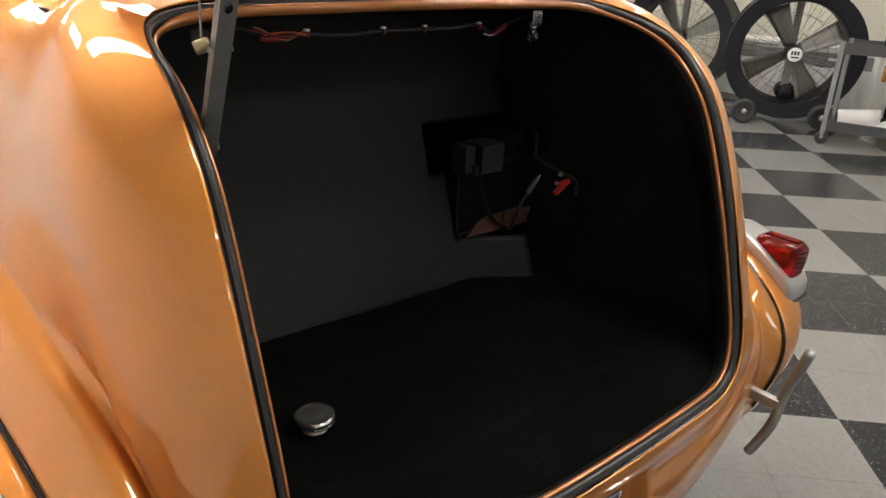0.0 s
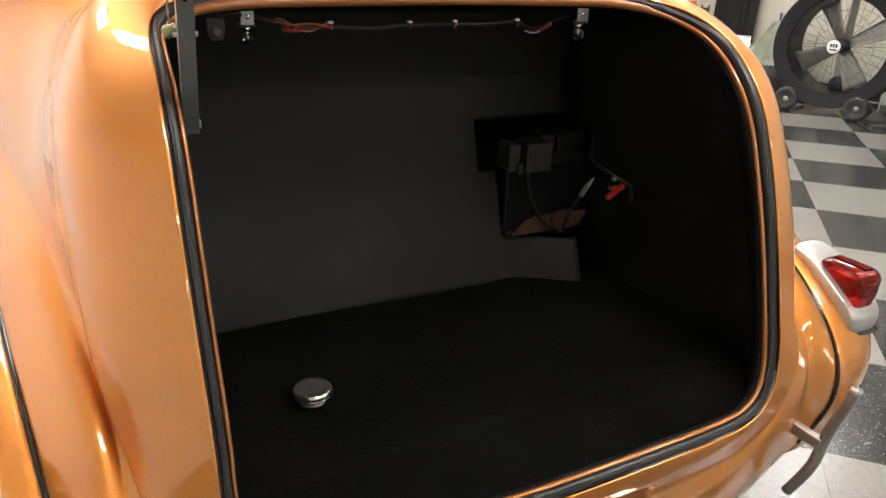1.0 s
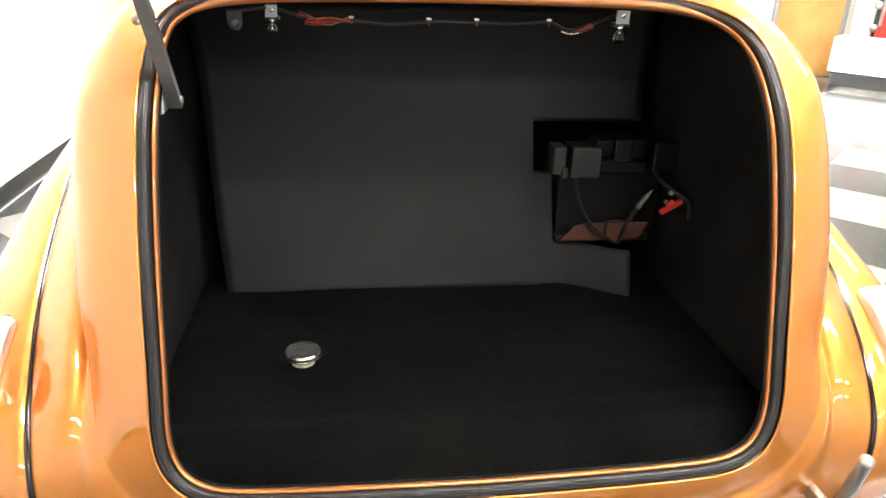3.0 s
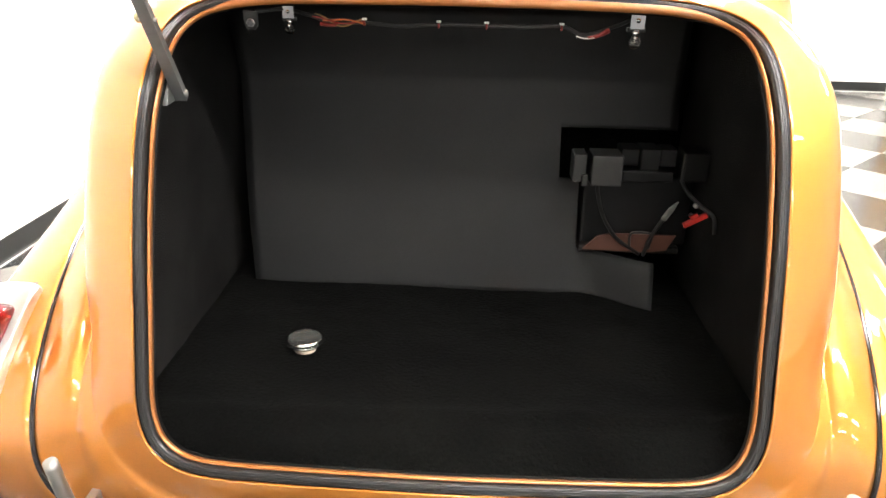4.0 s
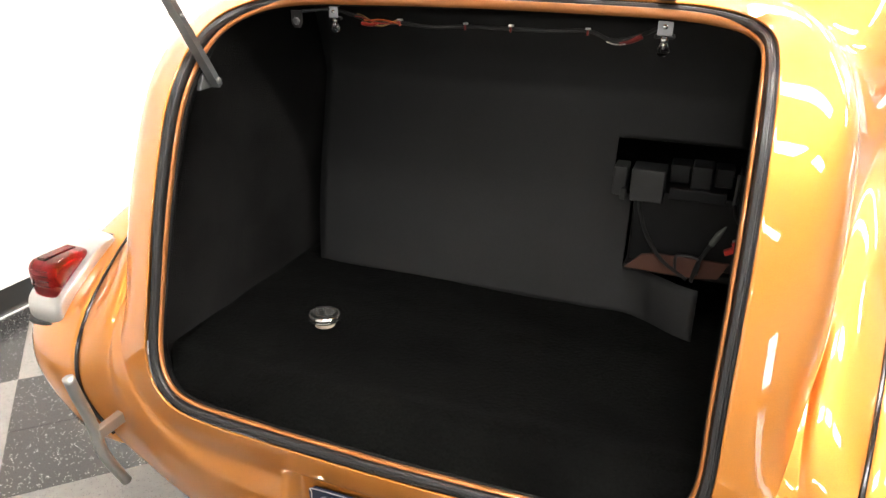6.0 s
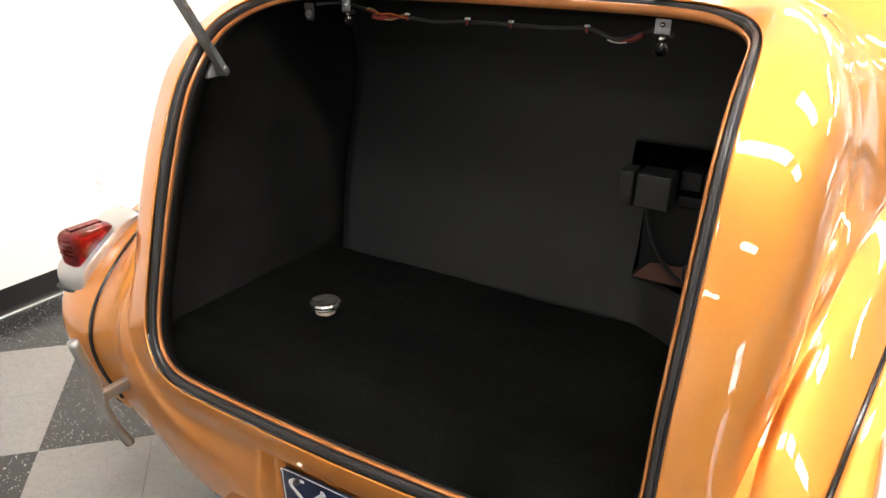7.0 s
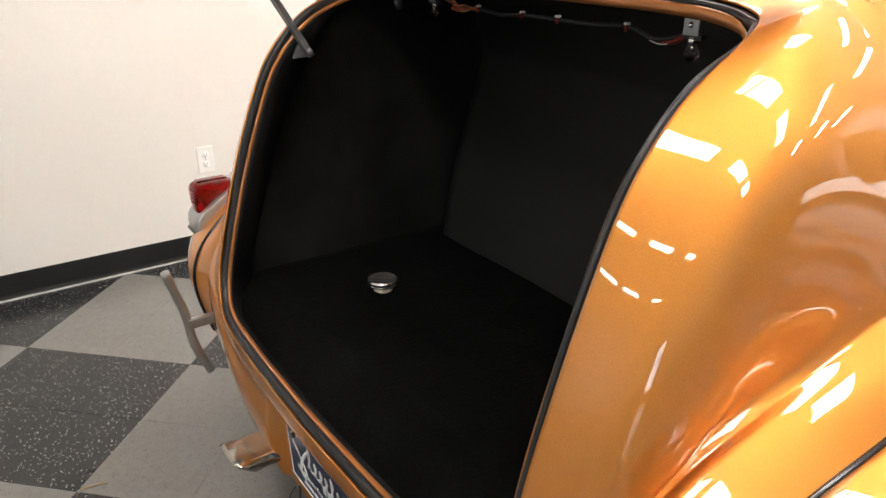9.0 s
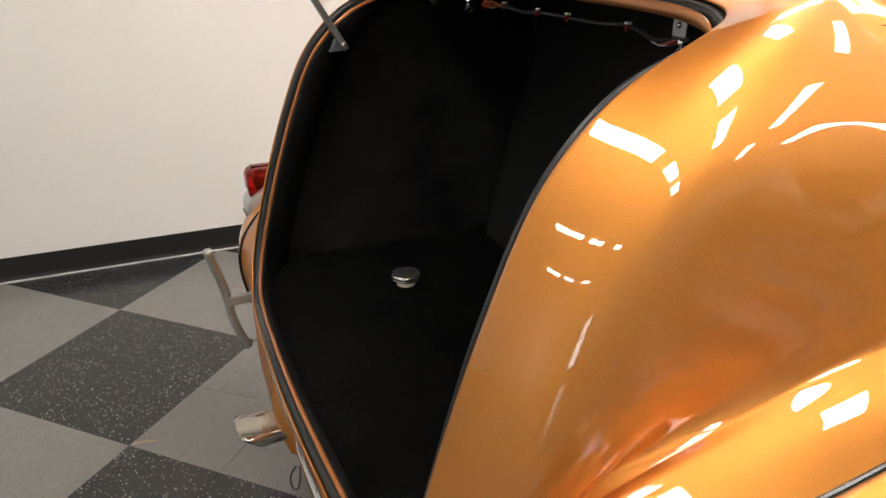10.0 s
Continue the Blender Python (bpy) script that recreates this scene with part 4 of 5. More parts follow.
# lid, raised, with its stay and cable
lid_rows = []
for i in range(25):
    u = i / 24
    yz = (0.53 - 0.62 * u + 0.06 * math.sin(math.pi * u), 1.33 + 0.72 * u + 0.12 * math.sin(math.pi * u))
    lid_rows.append([(x, yz[0] + 0.10 * (x / 0.49) ** 2 * u, yz[1] - 0.06 * (x / 0.49) ** 2) for x in np.linspace(-0.48, 0.48, 21)])
lid = raw("boot_lid", [v for r in lid_rows for v in r], grid_faces(25, 21), PAINT, car, True, "raised boot lid in copper-orange paint")
m = lid.modifiers.new("thickness", "SOLIDIFY")
m.thickness = 0.02
for hx in (-0.32, 0.32):
    arm = tagged(new("lid_hinge"), "dark steel hinge at the foot of the lid")
    arm.parent = car
    box("leaf", (hx - 0.016, 0.512, 1.268), (hx + 0.016, 0.560, 1.276), DARK_STEEL, arm, 0.002)
    box("arm", (hx - 0.010, 0.520, 1.2765), (hx + 0.010, 0.540, 1.345), DARK_STEEL, arm, 0.003)
    part("pin", lathe_bm([(0, 0.014), (0.005, 0.014), (0.005, -0.014), (0, -0.014)], 12, pose(hx, 0.517, 1.285, 0, 90, 0)), STEEL, arm)
stay = tagged(new("lid_stay"), "grey steel channel stay holding the boot lid up")
stay.parent = car
foot, up = Vector((-0.461, 0.334, 1.100)), Vector((-0.022, -0.525, 0.851)).normalized()
ax = Vector((1, 0, 0))
ax = (ax - up * ax.dot(up)).normalized()
stay.matrix_basis = Matrix.Translation(foot) @ Matrix((ax, up.cross(ax), up)).transposed().to_4x4()
chan = [(-0.0095, -0.006), (0.0095, -0.006), (0.0095, 0.006), (0.0075, 0.006), (0.0075, -0.0035), (-0.0075, -0.0035), (-0.0075, 0.006), (-0.0095, 0.006)]
part("channel", extrude_bm(chan, 2, -0.002, 0.74), STAY_GREY, stay, smooth=False)
part("pivot", lathe_bm([(0, 0.012), (0.006, 0.012), (0.0065, 0.009), (0.004, 0.008), (0.004, -0.012), (0, -0.012)], 16, pose(0, 0, 0.01, 0, 90, 0)), ALLOY, stay)
part("pin", lathe_bm([(0, 0.013), (0.003, 0.013), (0.003, -0.014), (0, -0.014)], 10, pose(0, 0.0, 0.152, 0, 90, 0)), STEEL, stay)
part("hole", lathe_bm([(0, 0.0004), (0.0042, 0.0004), (0.0042, -0.0004), (0, -0.0004)], 16, pose(0, -0.0061, 0.206, 90, 0, 0) @ Matrix.Diagonal((1, 1.5, 1, 1))), PIPING, stay,
     "dark slotted hole through the stay")
lug = extrude_bm([(0.300, 1.092), (0.338, 1.094), (0.342, 1.108), (0.330, 1.124), (0.312, 1.120)], 0, -0.482, -0.472, 0.002)
part("stay_lug", lug, STAY_GREY, car, "grey steel lug for the lid stay", smooth=False)
cable = tagged(new("lid_cable"), "thin steel cable with a brass end knob")
cable.parent = car
part("wire", tube_bm(spline([(-0.480, 0.265, 1.238), (-0.481, 0.25, 1.31), (-0.482, 0.225, 1.42), (-0.484, 0.19, 1.60)], 6), 0.0011, 6), STEEL, cable)
part("knob", lathe_bm([(0, 0.009), (0.006, 0.009), (0.0075, 0.0065), (0.0075, -0.006), (0.006, -0.008), (0, -0.008)], 20, pose(-0.480, 0.265, 1.232, 15, 70, 0)),
     KNOB_BRASS, cable)

# underside, axle and wheels keep the car on the floor
box("underbody", (-0.60, 0.32, 0.30), (0.60, 1.64, 0.50), PLASTIC, car, 0.03, "black underbody")
closing = [(0.80, 0.30), (0.86, 0.40), (0.86, 0.90), (0.795, 1.0), (0.785, 1.24), (0.735, 1.48), (0.52, 1.625), (0.26, 1.665), (0, 1.675)]
part("bulkhead", extrude_bm(closing + [(-x, z) for x, z in closing[-2::-1]], 1, 1.59, 1.65), PLASTIC, car, "dark closing panel", smooth=False)
for bx in (-0.11, 0.11):
    part("plate_bolt", lathe_bm([(0, 0.008), (0.005, 0.008), (0.006, 0.006), (0.006, 0.0), (0, 0)], 12, pose(bx, 0.055, 0.0025)), DARK_STEEL, plate)
part("loop_strap", tube_bm(spline([(-0.118, 0.080, 0.300), (-0.124, 0.070, 0.278), (-0.128, 0.068, 0.255), (-0.122, 0.072, 0.238), (-0.114, 0.080, 0.245), (-0.112, 0.086, 0.275),
                                   (-0.114, 0.088, 0.302)], 6), 0.0022, 8), RUBBER, car, "black strap loop hanging below the plate")


def wheel(x):
    w = tagged(new("wheel"), "black tyre on a steel rim")
    w.parent = car
    w.matrix_basis = pose(x, 1.15, 0.335, 0, 90, 0)
    part("tyre", lathe_bm([(0.20, -0.08), (0.30, -0.095), (0.33, -0.07), (0.335, 0), (0.33, 0.07), (0.30, 0.095), (0.20, 0.08)], 48), RUBBER, w)
    part("rim", lathe_bm([(0, 0.03), (0.05, 0.05), (0.15, 0.03), (0.20, 0.075), (0.205, 0.06), (0.205, -0.06), (0.20, -0.075), (0.15, -0.03), (0, -0.03)], 40), STEEL, w)


wheel(0.72)
wheel(-0.72)


# ---- things in the room ----
def outlet(y, z):
    o = thing("wall_outlet", "white duplex power outlet on the white wall", "outlet", "wall outlets")
    o.matrix_basis = pose(WEST, y, z, 0, 0, 0)
    box("cover", (0.0, -0.0355, -0.058), (0.005, 0.0355, 0.058), WHITE_PL, o, 0.0025)
    for dz in (0.02, -0.02):
        part("receptacle", lathe_bm([(0, 0.0018), (0.015, 0.0015), (0.0165, 0)], 20, pose(0.0048, 0, dz, 0, 90, 0)), WHITE_PL, o)
        for dy in (-0.006, 0.006):
            box("slot", (0.0062, dy - 0.001, dz - 0.002), (0.0071, dy + 0.001, dz + 0.007), RUBBER, o)
        box("slot", (0.0062, -0.002, dz - 0.009), (0.0071, 0.002, dz - 0.005), RUBBER, o)
    part("screw", lathe_bm([(0, 0.0015), (0.003, 0.001), (0.0035, 0)], 12, pose(0.0048, 0, 0, 0, 90, 0)), ALLOY, o)


outlet(0.556, 0.441)
outlet(1.053, 0.428)


def wall_door(x0, x1):
    d = thing("door_1", "honey-coloured flush wooden door in a grey steel frame", "door", kind="structure")
    box("leaf", (x0 + 0.05, NORTH - 0.035, 0.012), (x1 - 0.05, NORTH - 0.004, 2.07), WOOD, d, 0.003)
    box("frame", (x0, NORTH - 0.06, 0), (x0 + 0.048, NORTH - 0.002, 2.12), DARK_STEEL_LIGHT, d, 0.004)
    box("frame", (x1 - 0.048, NORTH - 0.06, 0), (x1, NORTH - 0.002, 2.12), DARK_STEEL_LIGHT, d, 0.004)
    box("frame", (x0 + 0.05, NORTH - 0.06, 2.075), (x1 - 0.05, NORTH - 0.002, 2.12), DARK_STEEL_LIGHT, d, 0.004)
    box("threshold", (x0 + 0.05, NORTH - 0.055, 0.0), (x1 - 0.05, NORTH - 0.004, 0.010), COVE, d)
    part("door_handle", lathe_bm([(0, 0.07), (0.022, 0.065), (0.027, 0.05), (0.02, 0.035), (0.011, 0.03), (0.011, 0.0), (0, 0)], 24,
                                 pose(x1 - 0.13, NORTH - 0.035, 1.0, 90, 0, 0)), STEEL, d)


wall_door(4.66, 5.58)


def drum_fan(x, y, turn):
    """Belt-drive drum fan on wheels: drum, guard wires, blades, hub badge, legs and tyres. Its axis is local -y."""
    f = thing("drum_fan", "large black drum fan with grey blades on wheels", "fan", "drum fans")
    f.matrix_basis = pose(x, y, 0, 0, 0, turn)
    r, hub, throat = 0.560, 0.632, 0.430
    part("drum", lathe_bm([(throat, -0.12), (throat + 0.004, -0.178), (throat + 0.014, -0.190), (r - 0.012, -0.196), (r - 0.004, -0.203), (r + 0.008, -0.203), (r + 0.008, -0.188), (r, -0.182),
                           (r, 0.182), (r + 0.008, 0.188), (r + 0.008, 0.203), (r - 0.004, 0.203), (throat + 0.014, 0.190), (throat + 0.004, 0.178), (throat, 0.12),
                           (throat, -0.12)], 72, pose(0, 0, hub, 90, 0, 0)), FAN_BLACK, f, "dark painted steel drum", smooth=False)
    for face in (-0.19, 0.19):
        for k in range(28):
            a = 2 * math.pi * (k + 0.4) / 28
            c, s = math.cos(a), math.sin(a)
            bow = 0.05 * (-1 if face < 0 else 1)
            pts = [(c * q * throat, face + bow * (1 - q * q), hub + s * q * throat) for q in (0.12, 0.4, 0.7, 1.04)]
            part("guard_wire", tube_bm(pts, 0.0017, 5), FAN_WIRE, f)
        for q in (0.4, 0.75):
            ring = [(math.cos(2 * math.pi * k / 48) * q * throat, face * (1 + 0.26 * (1 - q * q)), hub + math.sin(2 * math.pi * k / 48) * q * throat) for k in range(48)]
            part("guard_ring", tube_bm(ring, 0.0017, 5, True), FAN_WIRE, f)
    for k in range(4):
        a = math.radians(28 + 90 * k)
        rows = []
        for i in range(9):
            q = 0.06 + 0.355 * i / 8
            w = 0.055 + 0.055 * i / 8
            tw = math.radians(38 - 16 * i / 8)
            for j in range(5):
                u = (j / 4 - 0.5) * 2 * w
                lx, ly, lz = q, u * math.sin(tw) + 0.012 * (1 - (2 * j / 4 - 1) ** 2), u * math.cos(tw)
                rows.append((lx * math.cos(a) - lz * math.sin(a), ly, hub + lx * math.sin(a) + lz * math.cos(a)))
        ob = raw("blade", rows, grid_faces(9, 5), FAN_GREY, f, True)
        sm = ob.modifiers.new("thickness", "SOLIDIFY")
        sm.thickness = 0.004
    part("hub", lathe_bm([(0, 0.08), (0.06, 0.08), (0.065, 0.06), (0.065, -0.06), (0, -0.06)], 28, pose(0, 0, hub, 90, 0, 0)), FAN_BLACK, f)
    part("badge", lathe_bm([(0, 0.004), (0.056, 0.003), (0.060, 0), (0, 0)], 36, pose(0, -0.252, hub, 90, 0, 0)), WHITE_PL, f, "round white badge with dark marks")
    for bx in (-0.032, -0.008, 0.016):
        box("badge_mark", (bx, -0.259, hub - 0.004), (bx + 0.016, -0.2562, hub + 0.028), FAN_BLACK, f)
    box("badge_mark", (-0.03, -0.259, hub - 0.03), (0.034, -0.2562, hub - 0.018), FAN_BLACK, f)
    box("support", (-0.035, 0.02, 0.09), (0.035, 0.06, hub), FAN_GREY, f, 0.005)
    box("support", (-0.03, 0.06, hub), (0.03, 0.10, hub + 0.53), FAN_GREY, f, 0.005)
    part("motor", lathe_bm([(0, 0.13), (0.07, 0.13), (0.085, 0.11), (0.085, -0.11), (0.07, -0.13), (0, -0.13)], 28, pose(0.02, 0.13, 0.26, 90, 0, 0)), FAN_BLACK, f)
    for sx in (-1, 1):
        part("leg", tube_bm(spline([(sx * 0.32, -0.20, 0.112), (sx * 0.36, -0.08, 0.11), (sx * 0.36, 0.06, 0.06), (sx * 0.30, 0.20, 0.018)], 5), 0.018, 8), FAN_BLACK, f)
        w = part("tyre", lathe_bm([(0, 0.02), (0.03, 0.025), (0.06, 0.02), (0.075, 0.03), (0.10, 0.028), (0.112, 0.012), (0.112, -0.012), (0.10, -0.028), (0.075, -0.03),
                                   (0.06, -0.02), (0, -0.02)], 32, pose(sx * 0.32, -0.245, 0.112, 90, 0, 0)), RUBBER, f)
        part("wheel_hub", lathe_bm([(0, 0.036), (0.018, 0.034), (0.024, 0.022), (0, 0.022)], 16, pose(sx * 0.32, -0.248, 0.112, 90, 0, 0)), ALLOY, w)
    return f


fan_a = drum_fan(5.78, 2.66, -58)
copy_thing(fan_a, pose(5.87, 3.89, 0, 0, 0, -72))


def utility_cart(x, y, turn):
    c = thing("utility_cart", "dark grey steel workshop cart with two tray shelves", "cart")
    c.matrix_basis = pose(x, y, 0, 0, 0, turn)
    w, d = 0.75, 0.42
    for z, n in ((0.115, "shelf"), (0.72, "shelf")):
        s = box(n, (0, -d / 2, z), (w, d / 2, z + 0.006), DARK_STEEL, c, 0.002)
        for lo, hi in (((0, -d / 2, z + 0.006), (w, -d / 2 + 0.004, z + 0.085)), ((0, d / 2 - 0.004, z + 0.006), (w, d / 2, z + 0.085)),
                       ((0, -d / 2 + 0.005, z + 0.006), (0.004, d / 2 - 0.005, z + 0.085)), ((w - 0.004, -d / 2 + 0.005, z + 0.006), (w, d / 2 - 0.005, z + 0.085))):
            box("rim", lo, hi, DARK_STEEL, s, 0.001)
    for px in (0.0, w - 0.035):
        for py in (-d / 2 - 0.002, d / 2 - 0.033):
            box("post", (px, py, 0.105), (px + 0.035, py + 0.035, 0.81), CART_GREY, c, 0.003)
            k = tagged(new("caster"), "black swivel caster")
            k.parent = c
            k.matrix_basis = pose(px + 0.018, py + 0.018, 0)
            part("wheel", lathe_bm([(0, 0.014), (0.04, 0.014), (0.05, 0.010), (0.052, 0), (0.05, -0.010), (0.04, -0.014), (0, -0.014)], 24, pose(0, 0, 0.052, 90, 0, 0)), RUBBER, k)
            box("fork", (-0.012, -0.022, 0.05), (0.012, -0.018, 0.104), STEEL, k, 0.001)
            box("fork", (-0.012, 0.018, 0.05), (0.012, 0.022, 0.104), STEEL, k, 0.001)
    return c


cart = utility_cart(5.40, 2.07, -75)
base_cart = cart.matrix_basis.copy()


def on_cart(name, label, category, m):
    t = thing(name, label, category)
    t.matrix_basis = base_cart @ m
    return t


roll = on_cart("paper_roll", "white roll of paper towel lying on the lower shelf", "paper roll", pose(0.08, -0.02, 0.196, 0, 84, 10))
part("paper", lathe_bm([(0.02, 0), (0.070, 0), (0.070, 0.30), (0.02, 0.30), (0.02, 0)], 32), WHITE_CLOTH, roll)
rag = on_cart("shop_cloth", "crumpled white cloth on the lower shelf", "cloth", pose(0.45, 0.02, 0.121))
rv = []
for i in range(19):
    for j in range(19):
        u, v = (i / 18 - 0.5) * 0.34, (j / 18 - 0.5) * 0.26
        h = 0.10 * math.exp(-((u / 0.11) ** 2 + (v / 0.09) ** 2)) + 0.025 * abs(noise.noise((u * 16, v * 16, 3)))
        rv.append((u, v, h + 0.002))
raw("cloth", rv, grid_faces(19, 19), WHITE_CLOTH, rag)
book = on_cart("leaflet", "pink and white leaflet on the lower shelf", "leaflet", pose(0.12, -0.12, 0.122, 0, 0, 12))
box("sheet", (0, -0.05, 0), (0.15, 0.06, 0.006), PINK, book, 0.001)
bowl = on_cart("brass_bowl", "small brass bowl on the top shelf", "bowl", pose(0.12, -0.06, 0.727))
part("shell", lathe_bm([(0, 0), (0.03, 0.0), (0.055, 0.025), (0.062, 0.05), (0.059, 0.05), (0.05, 0.025), (0.02, 0.004), (0, 0.004)], 28), BRASS, bowl)
can = on_cart("spray_can", "black aerosol can on the top shelf", "can", pose(0.30, 0.05, 0.727))
part("tin", lathe_bm([(0, 0), (0.03, 0), (0.032, 0.003), (0.032, 0.15), (0.024, 0.165), (0.013, 0.17), (0.013, 0.195), (0, 0.195)], 24), PLASTIC, can)
jar = on_cart("amber_bottle", "amber bottle hanging by the cart's handle", "bottle", pose(0.38, -0.245, 0.55))
part("glass", lathe_bm([(0, 0), (0.04, 0), (0.045, 0.005), (0.045, 0.11), (0.03, 0.13), (0.018, 0.135), (0.018, 0.16), (0, 0.16)], 24), AMBER, jar)
part("hook", tube_bm(spline([(0, 0.0, 0.16), (0, 0.0, 0.22), (0, 0.02, 0.25), (0, 0.035, 0.235)], 5), 0.003, 6), STEEL, jar)

cab = thing("low_cabinet", "white low cabinet with a dark drawer strip by the wall", "cabinet")
box("body", (6.42, 2.15, 0.0), (6.83, 3.75, 0.62), WHITE_PL, cab, 0.006)
box("top", (6.40, 2.13, 0.62), (6.83, 3.77, 0.65), WHITE_PL, cab, 0.004)
box("drawer_front", (6.409, 2.2, 0.47), (6.419, 2.93, 0.59), DARK_STEEL_LIGHT, cab, 0.003)
box("drawer_front", (6.409, 2.97, 0.47), (6.419, 3.7, 0.59), DARK_STEEL_LIGHT, cab, 0.003)
box("plinth", (6.405, 2.18, 0.0), (6.419, 3.72, 0.07), DARK_STEEL_LIGHT, cab, 0.002)
box("label_holder", (6.403, 2.5, 0.52), (6.4085, 2.6, 0.55), WHITE_INK, cab)

sliver = thing("straw_sliver", "tiny tan straw sliver lying on a floor tile joint", "debris")
part("strand", tube_bm([(-0.742, -0.262, 0.002), (-0.737, -0.232, 0.003), (-0.731, -0.200, 0.002)], 0.0016, 6), BRASS, sliver)

cord = thing("power_cord", "black power cord lying on the floor behind the fans", "cord")
part("flex", tube_bm(spline([(5.95, 3.35, 0.009), (5.75, 3.45, 0.009), (5.6, 3.35, 0.009), (5.5, 3.15, 0.009), (5.62, 3.05, 0.009), (5.72, 3.15, 0.009), (5.6, 3.25, 0.009),
                             (5.42, 3.1, 0.009)], 8), 0.006, 6), RUBBER, cord)

pole = thing("blue_pole", "thin blue broom pole leaning on the wall", "pole")
part("rod", tube_bm([(6.66, 5.26, 0.0), (6.81, 5.42, 0.80)], 0.012, 10), BLUE, pole)

bag = thing("draped_bin", "grey-green plastic sheet draped over a dark bin", "bin")
bv = []
for i in range(33):
    a = 2 * math.pi * i / 32
    for j in range(15):
        v = j / 14
        rr = (0.30 - 0.20 * v + 0.025 * noise.noise((3 * math.cos(a), 3 * math.sin(a), v * 5))) * (1 if v < 0.98 else 0.02)
        bv.append((6.36 + rr * math.cos(a) + 0.06 * v, 5.02 + rr * math.sin(a) * 1.1, 0.30 + 0.46 * v ** 0.9))
raw("sheet", bv, grid_faces(33, 15), SHEET, bag, True)
part("bin", lathe_bm([(0, 0), (0.24, 0), (0.27, 0.33), (0, 0.33)], 32, pose(6.36, 5.02, 0)), DARK_STEEL, bag)

drape = thing("black_curtain", "black curtain hanging in folds on the wall", "curtain")
dv = []
for i in range(61):
    y = 5.72 + 0.66 * i / 60
    for j in range(9):
        dv.append((6.74 + 0.03 * math.sin(i * 0.75) + 0.012 * math.sin(i * 2.1 + j), y, 0.02 + 2.3 * j / 8))
ob = raw("cloth", dv, grid_faces(61, 9), CURTAIN, drape, True)
ob.modifiers.new("thickness", "SOLIDIFY").thickness = 0.004
part("rod", tube_bm([(6.74, 5.68, 2.34), (6.74, 6.42, 2.34)], 0.012, 10), STEEL, drape)
for yy in (5.70, 6.40):
    part("rod_arm", tube_bm([(6.74, yy, 2.34), (6.85, yy, 2.34)], 0.008, 8), STEEL, drape)

# low light box that glares white, on a grey base
lb = thing("light_box", "long white light box glowing on a grey metal base", "light box")
lb.matrix_basis = pose(5.72, 6.03, 0, 0, 0, -49)
box("base", (-0.85, 0.03, 0.0), (0.80, 0.30, 0.145), DARK_STEEL, lb, 0.006)
box("casing", (-0.90, 0.0, 0.15), (0.90, 0.30, 0.53), WHITE_PL, lb, 0.008)
box("diffuser", (-0.885, -0.008, 0.165), (0.885, -0.001, 0.515), LIGHTBOX, lb, 0.002)
for k in range(5):
    box("fin", (0.902, 0.01, 0.18 + 0.065 * k), (0.915, 0.28, 0.20 + 0.065 * k), WHITE_PL, lb, 0.001)

rack = thing("wire_rack", "chrome wire shelf rack by the wall", "rack")
rack.matrix_basis = pose(6.18, 6.37, 0, 0, 0, -46)
for px in (-0.29, 0.29):
    for py in (-0.12, 0.12):
        part("post", tube_bm([(px, py, 0), (px, py, 0.66)], 0.011, 10), CHROME, rack)
for z in (0.30, 0.63):
    for k in range(15):
        y = -0.12 + 0.24 * k / 14
        part("shelf_wire", tube_bm([(-0.29, y, z), (0.29, y, z)], 0.003, 5), CHROME, rack)
    for py in (-0.125, 0.125):
        part("shelf_rail", tube_bm([(-0.29, py, z - 0.012), (0.29, py, z - 0.012)], 0.005, 6), CHROME, rack)
rb = rack.matrix_basis.copy()
tool = thing("orange_machine", "orange and black power tool on the wire rack", "power tool")
tool.matrix_basis = rb @ pose(0.10, 0, 0.635)
box("foot", (-0.12, -0.09, 0.0), (0.12, 0.09, 0.03), PLASTIC, tool, 0.006)
part("motor", lathe_bm([(0, -0.11), (0.06, -0.11), (0.075, -0.09), (0.075, 0.09), (0.06, 0.11), (0, 0.11)], 24, pose(0.0, 0, 0.11, 0, 90, 0)), ORANGE, tool)
part("spool", lathe_bm([(0, -0.03), (0.085, -0.03), (0.085, -0.015), (0.05, -0.01), (0.05, 0.05), (0.085, 0.055), (0.085, 0.07), (0, 0.07)], 24, pose(0.15, 0, 0.12, 0, 90, 0)), PLASTIC, tool)
box("grip", (-0.05, -0.03, 0.18), (0.06, 0.03, 0.24), ORANGE, tool, 0.012)
case = thing("white_case", "white plastic case with a handle on the rack", "case")
case.matrix_basis = rb @ pose(-0.17, 0, 0.635)
box("shell", (-0.14, -0.09, 0.0), (0.12, 0.09, 0.13), WHITE_CLOTH, case, 0.02, "", 4)
part("handle", tube_bm(spline([(-0.06, 0, 0.13), (-0.05, 0, 0.16), (0.03, 0, 0.16), (0.04, 0, 0.13)], 5), 0.009, 8), WHITE_CLOTH, case)
helmet = thing("red_white_bucket", "red and white tub on the lower shelf of the rack", "tub")
helmet.matrix_basis = rb @ pose(-0.15, 0, 0.305)
part("shell", lathe_bm([(0, 0), (0.10, 0), (0.12, 0.1), (0.115, 0.17), (0.09, 0.2), (0, 0.21)], 28), RED, helmet)
part("lid", lathe_bm([(0, 0.222), (0.085, 0.214), (0.088, 0.204), (0, 0.212)], 28), WHITE_PL, helmet)
box2 = thing("tool_box", "dark grey tool box on the lower shelf of the rack", "tool box")
box2.matrix_basis = rb @ pose(0.10, 0, 0.305)
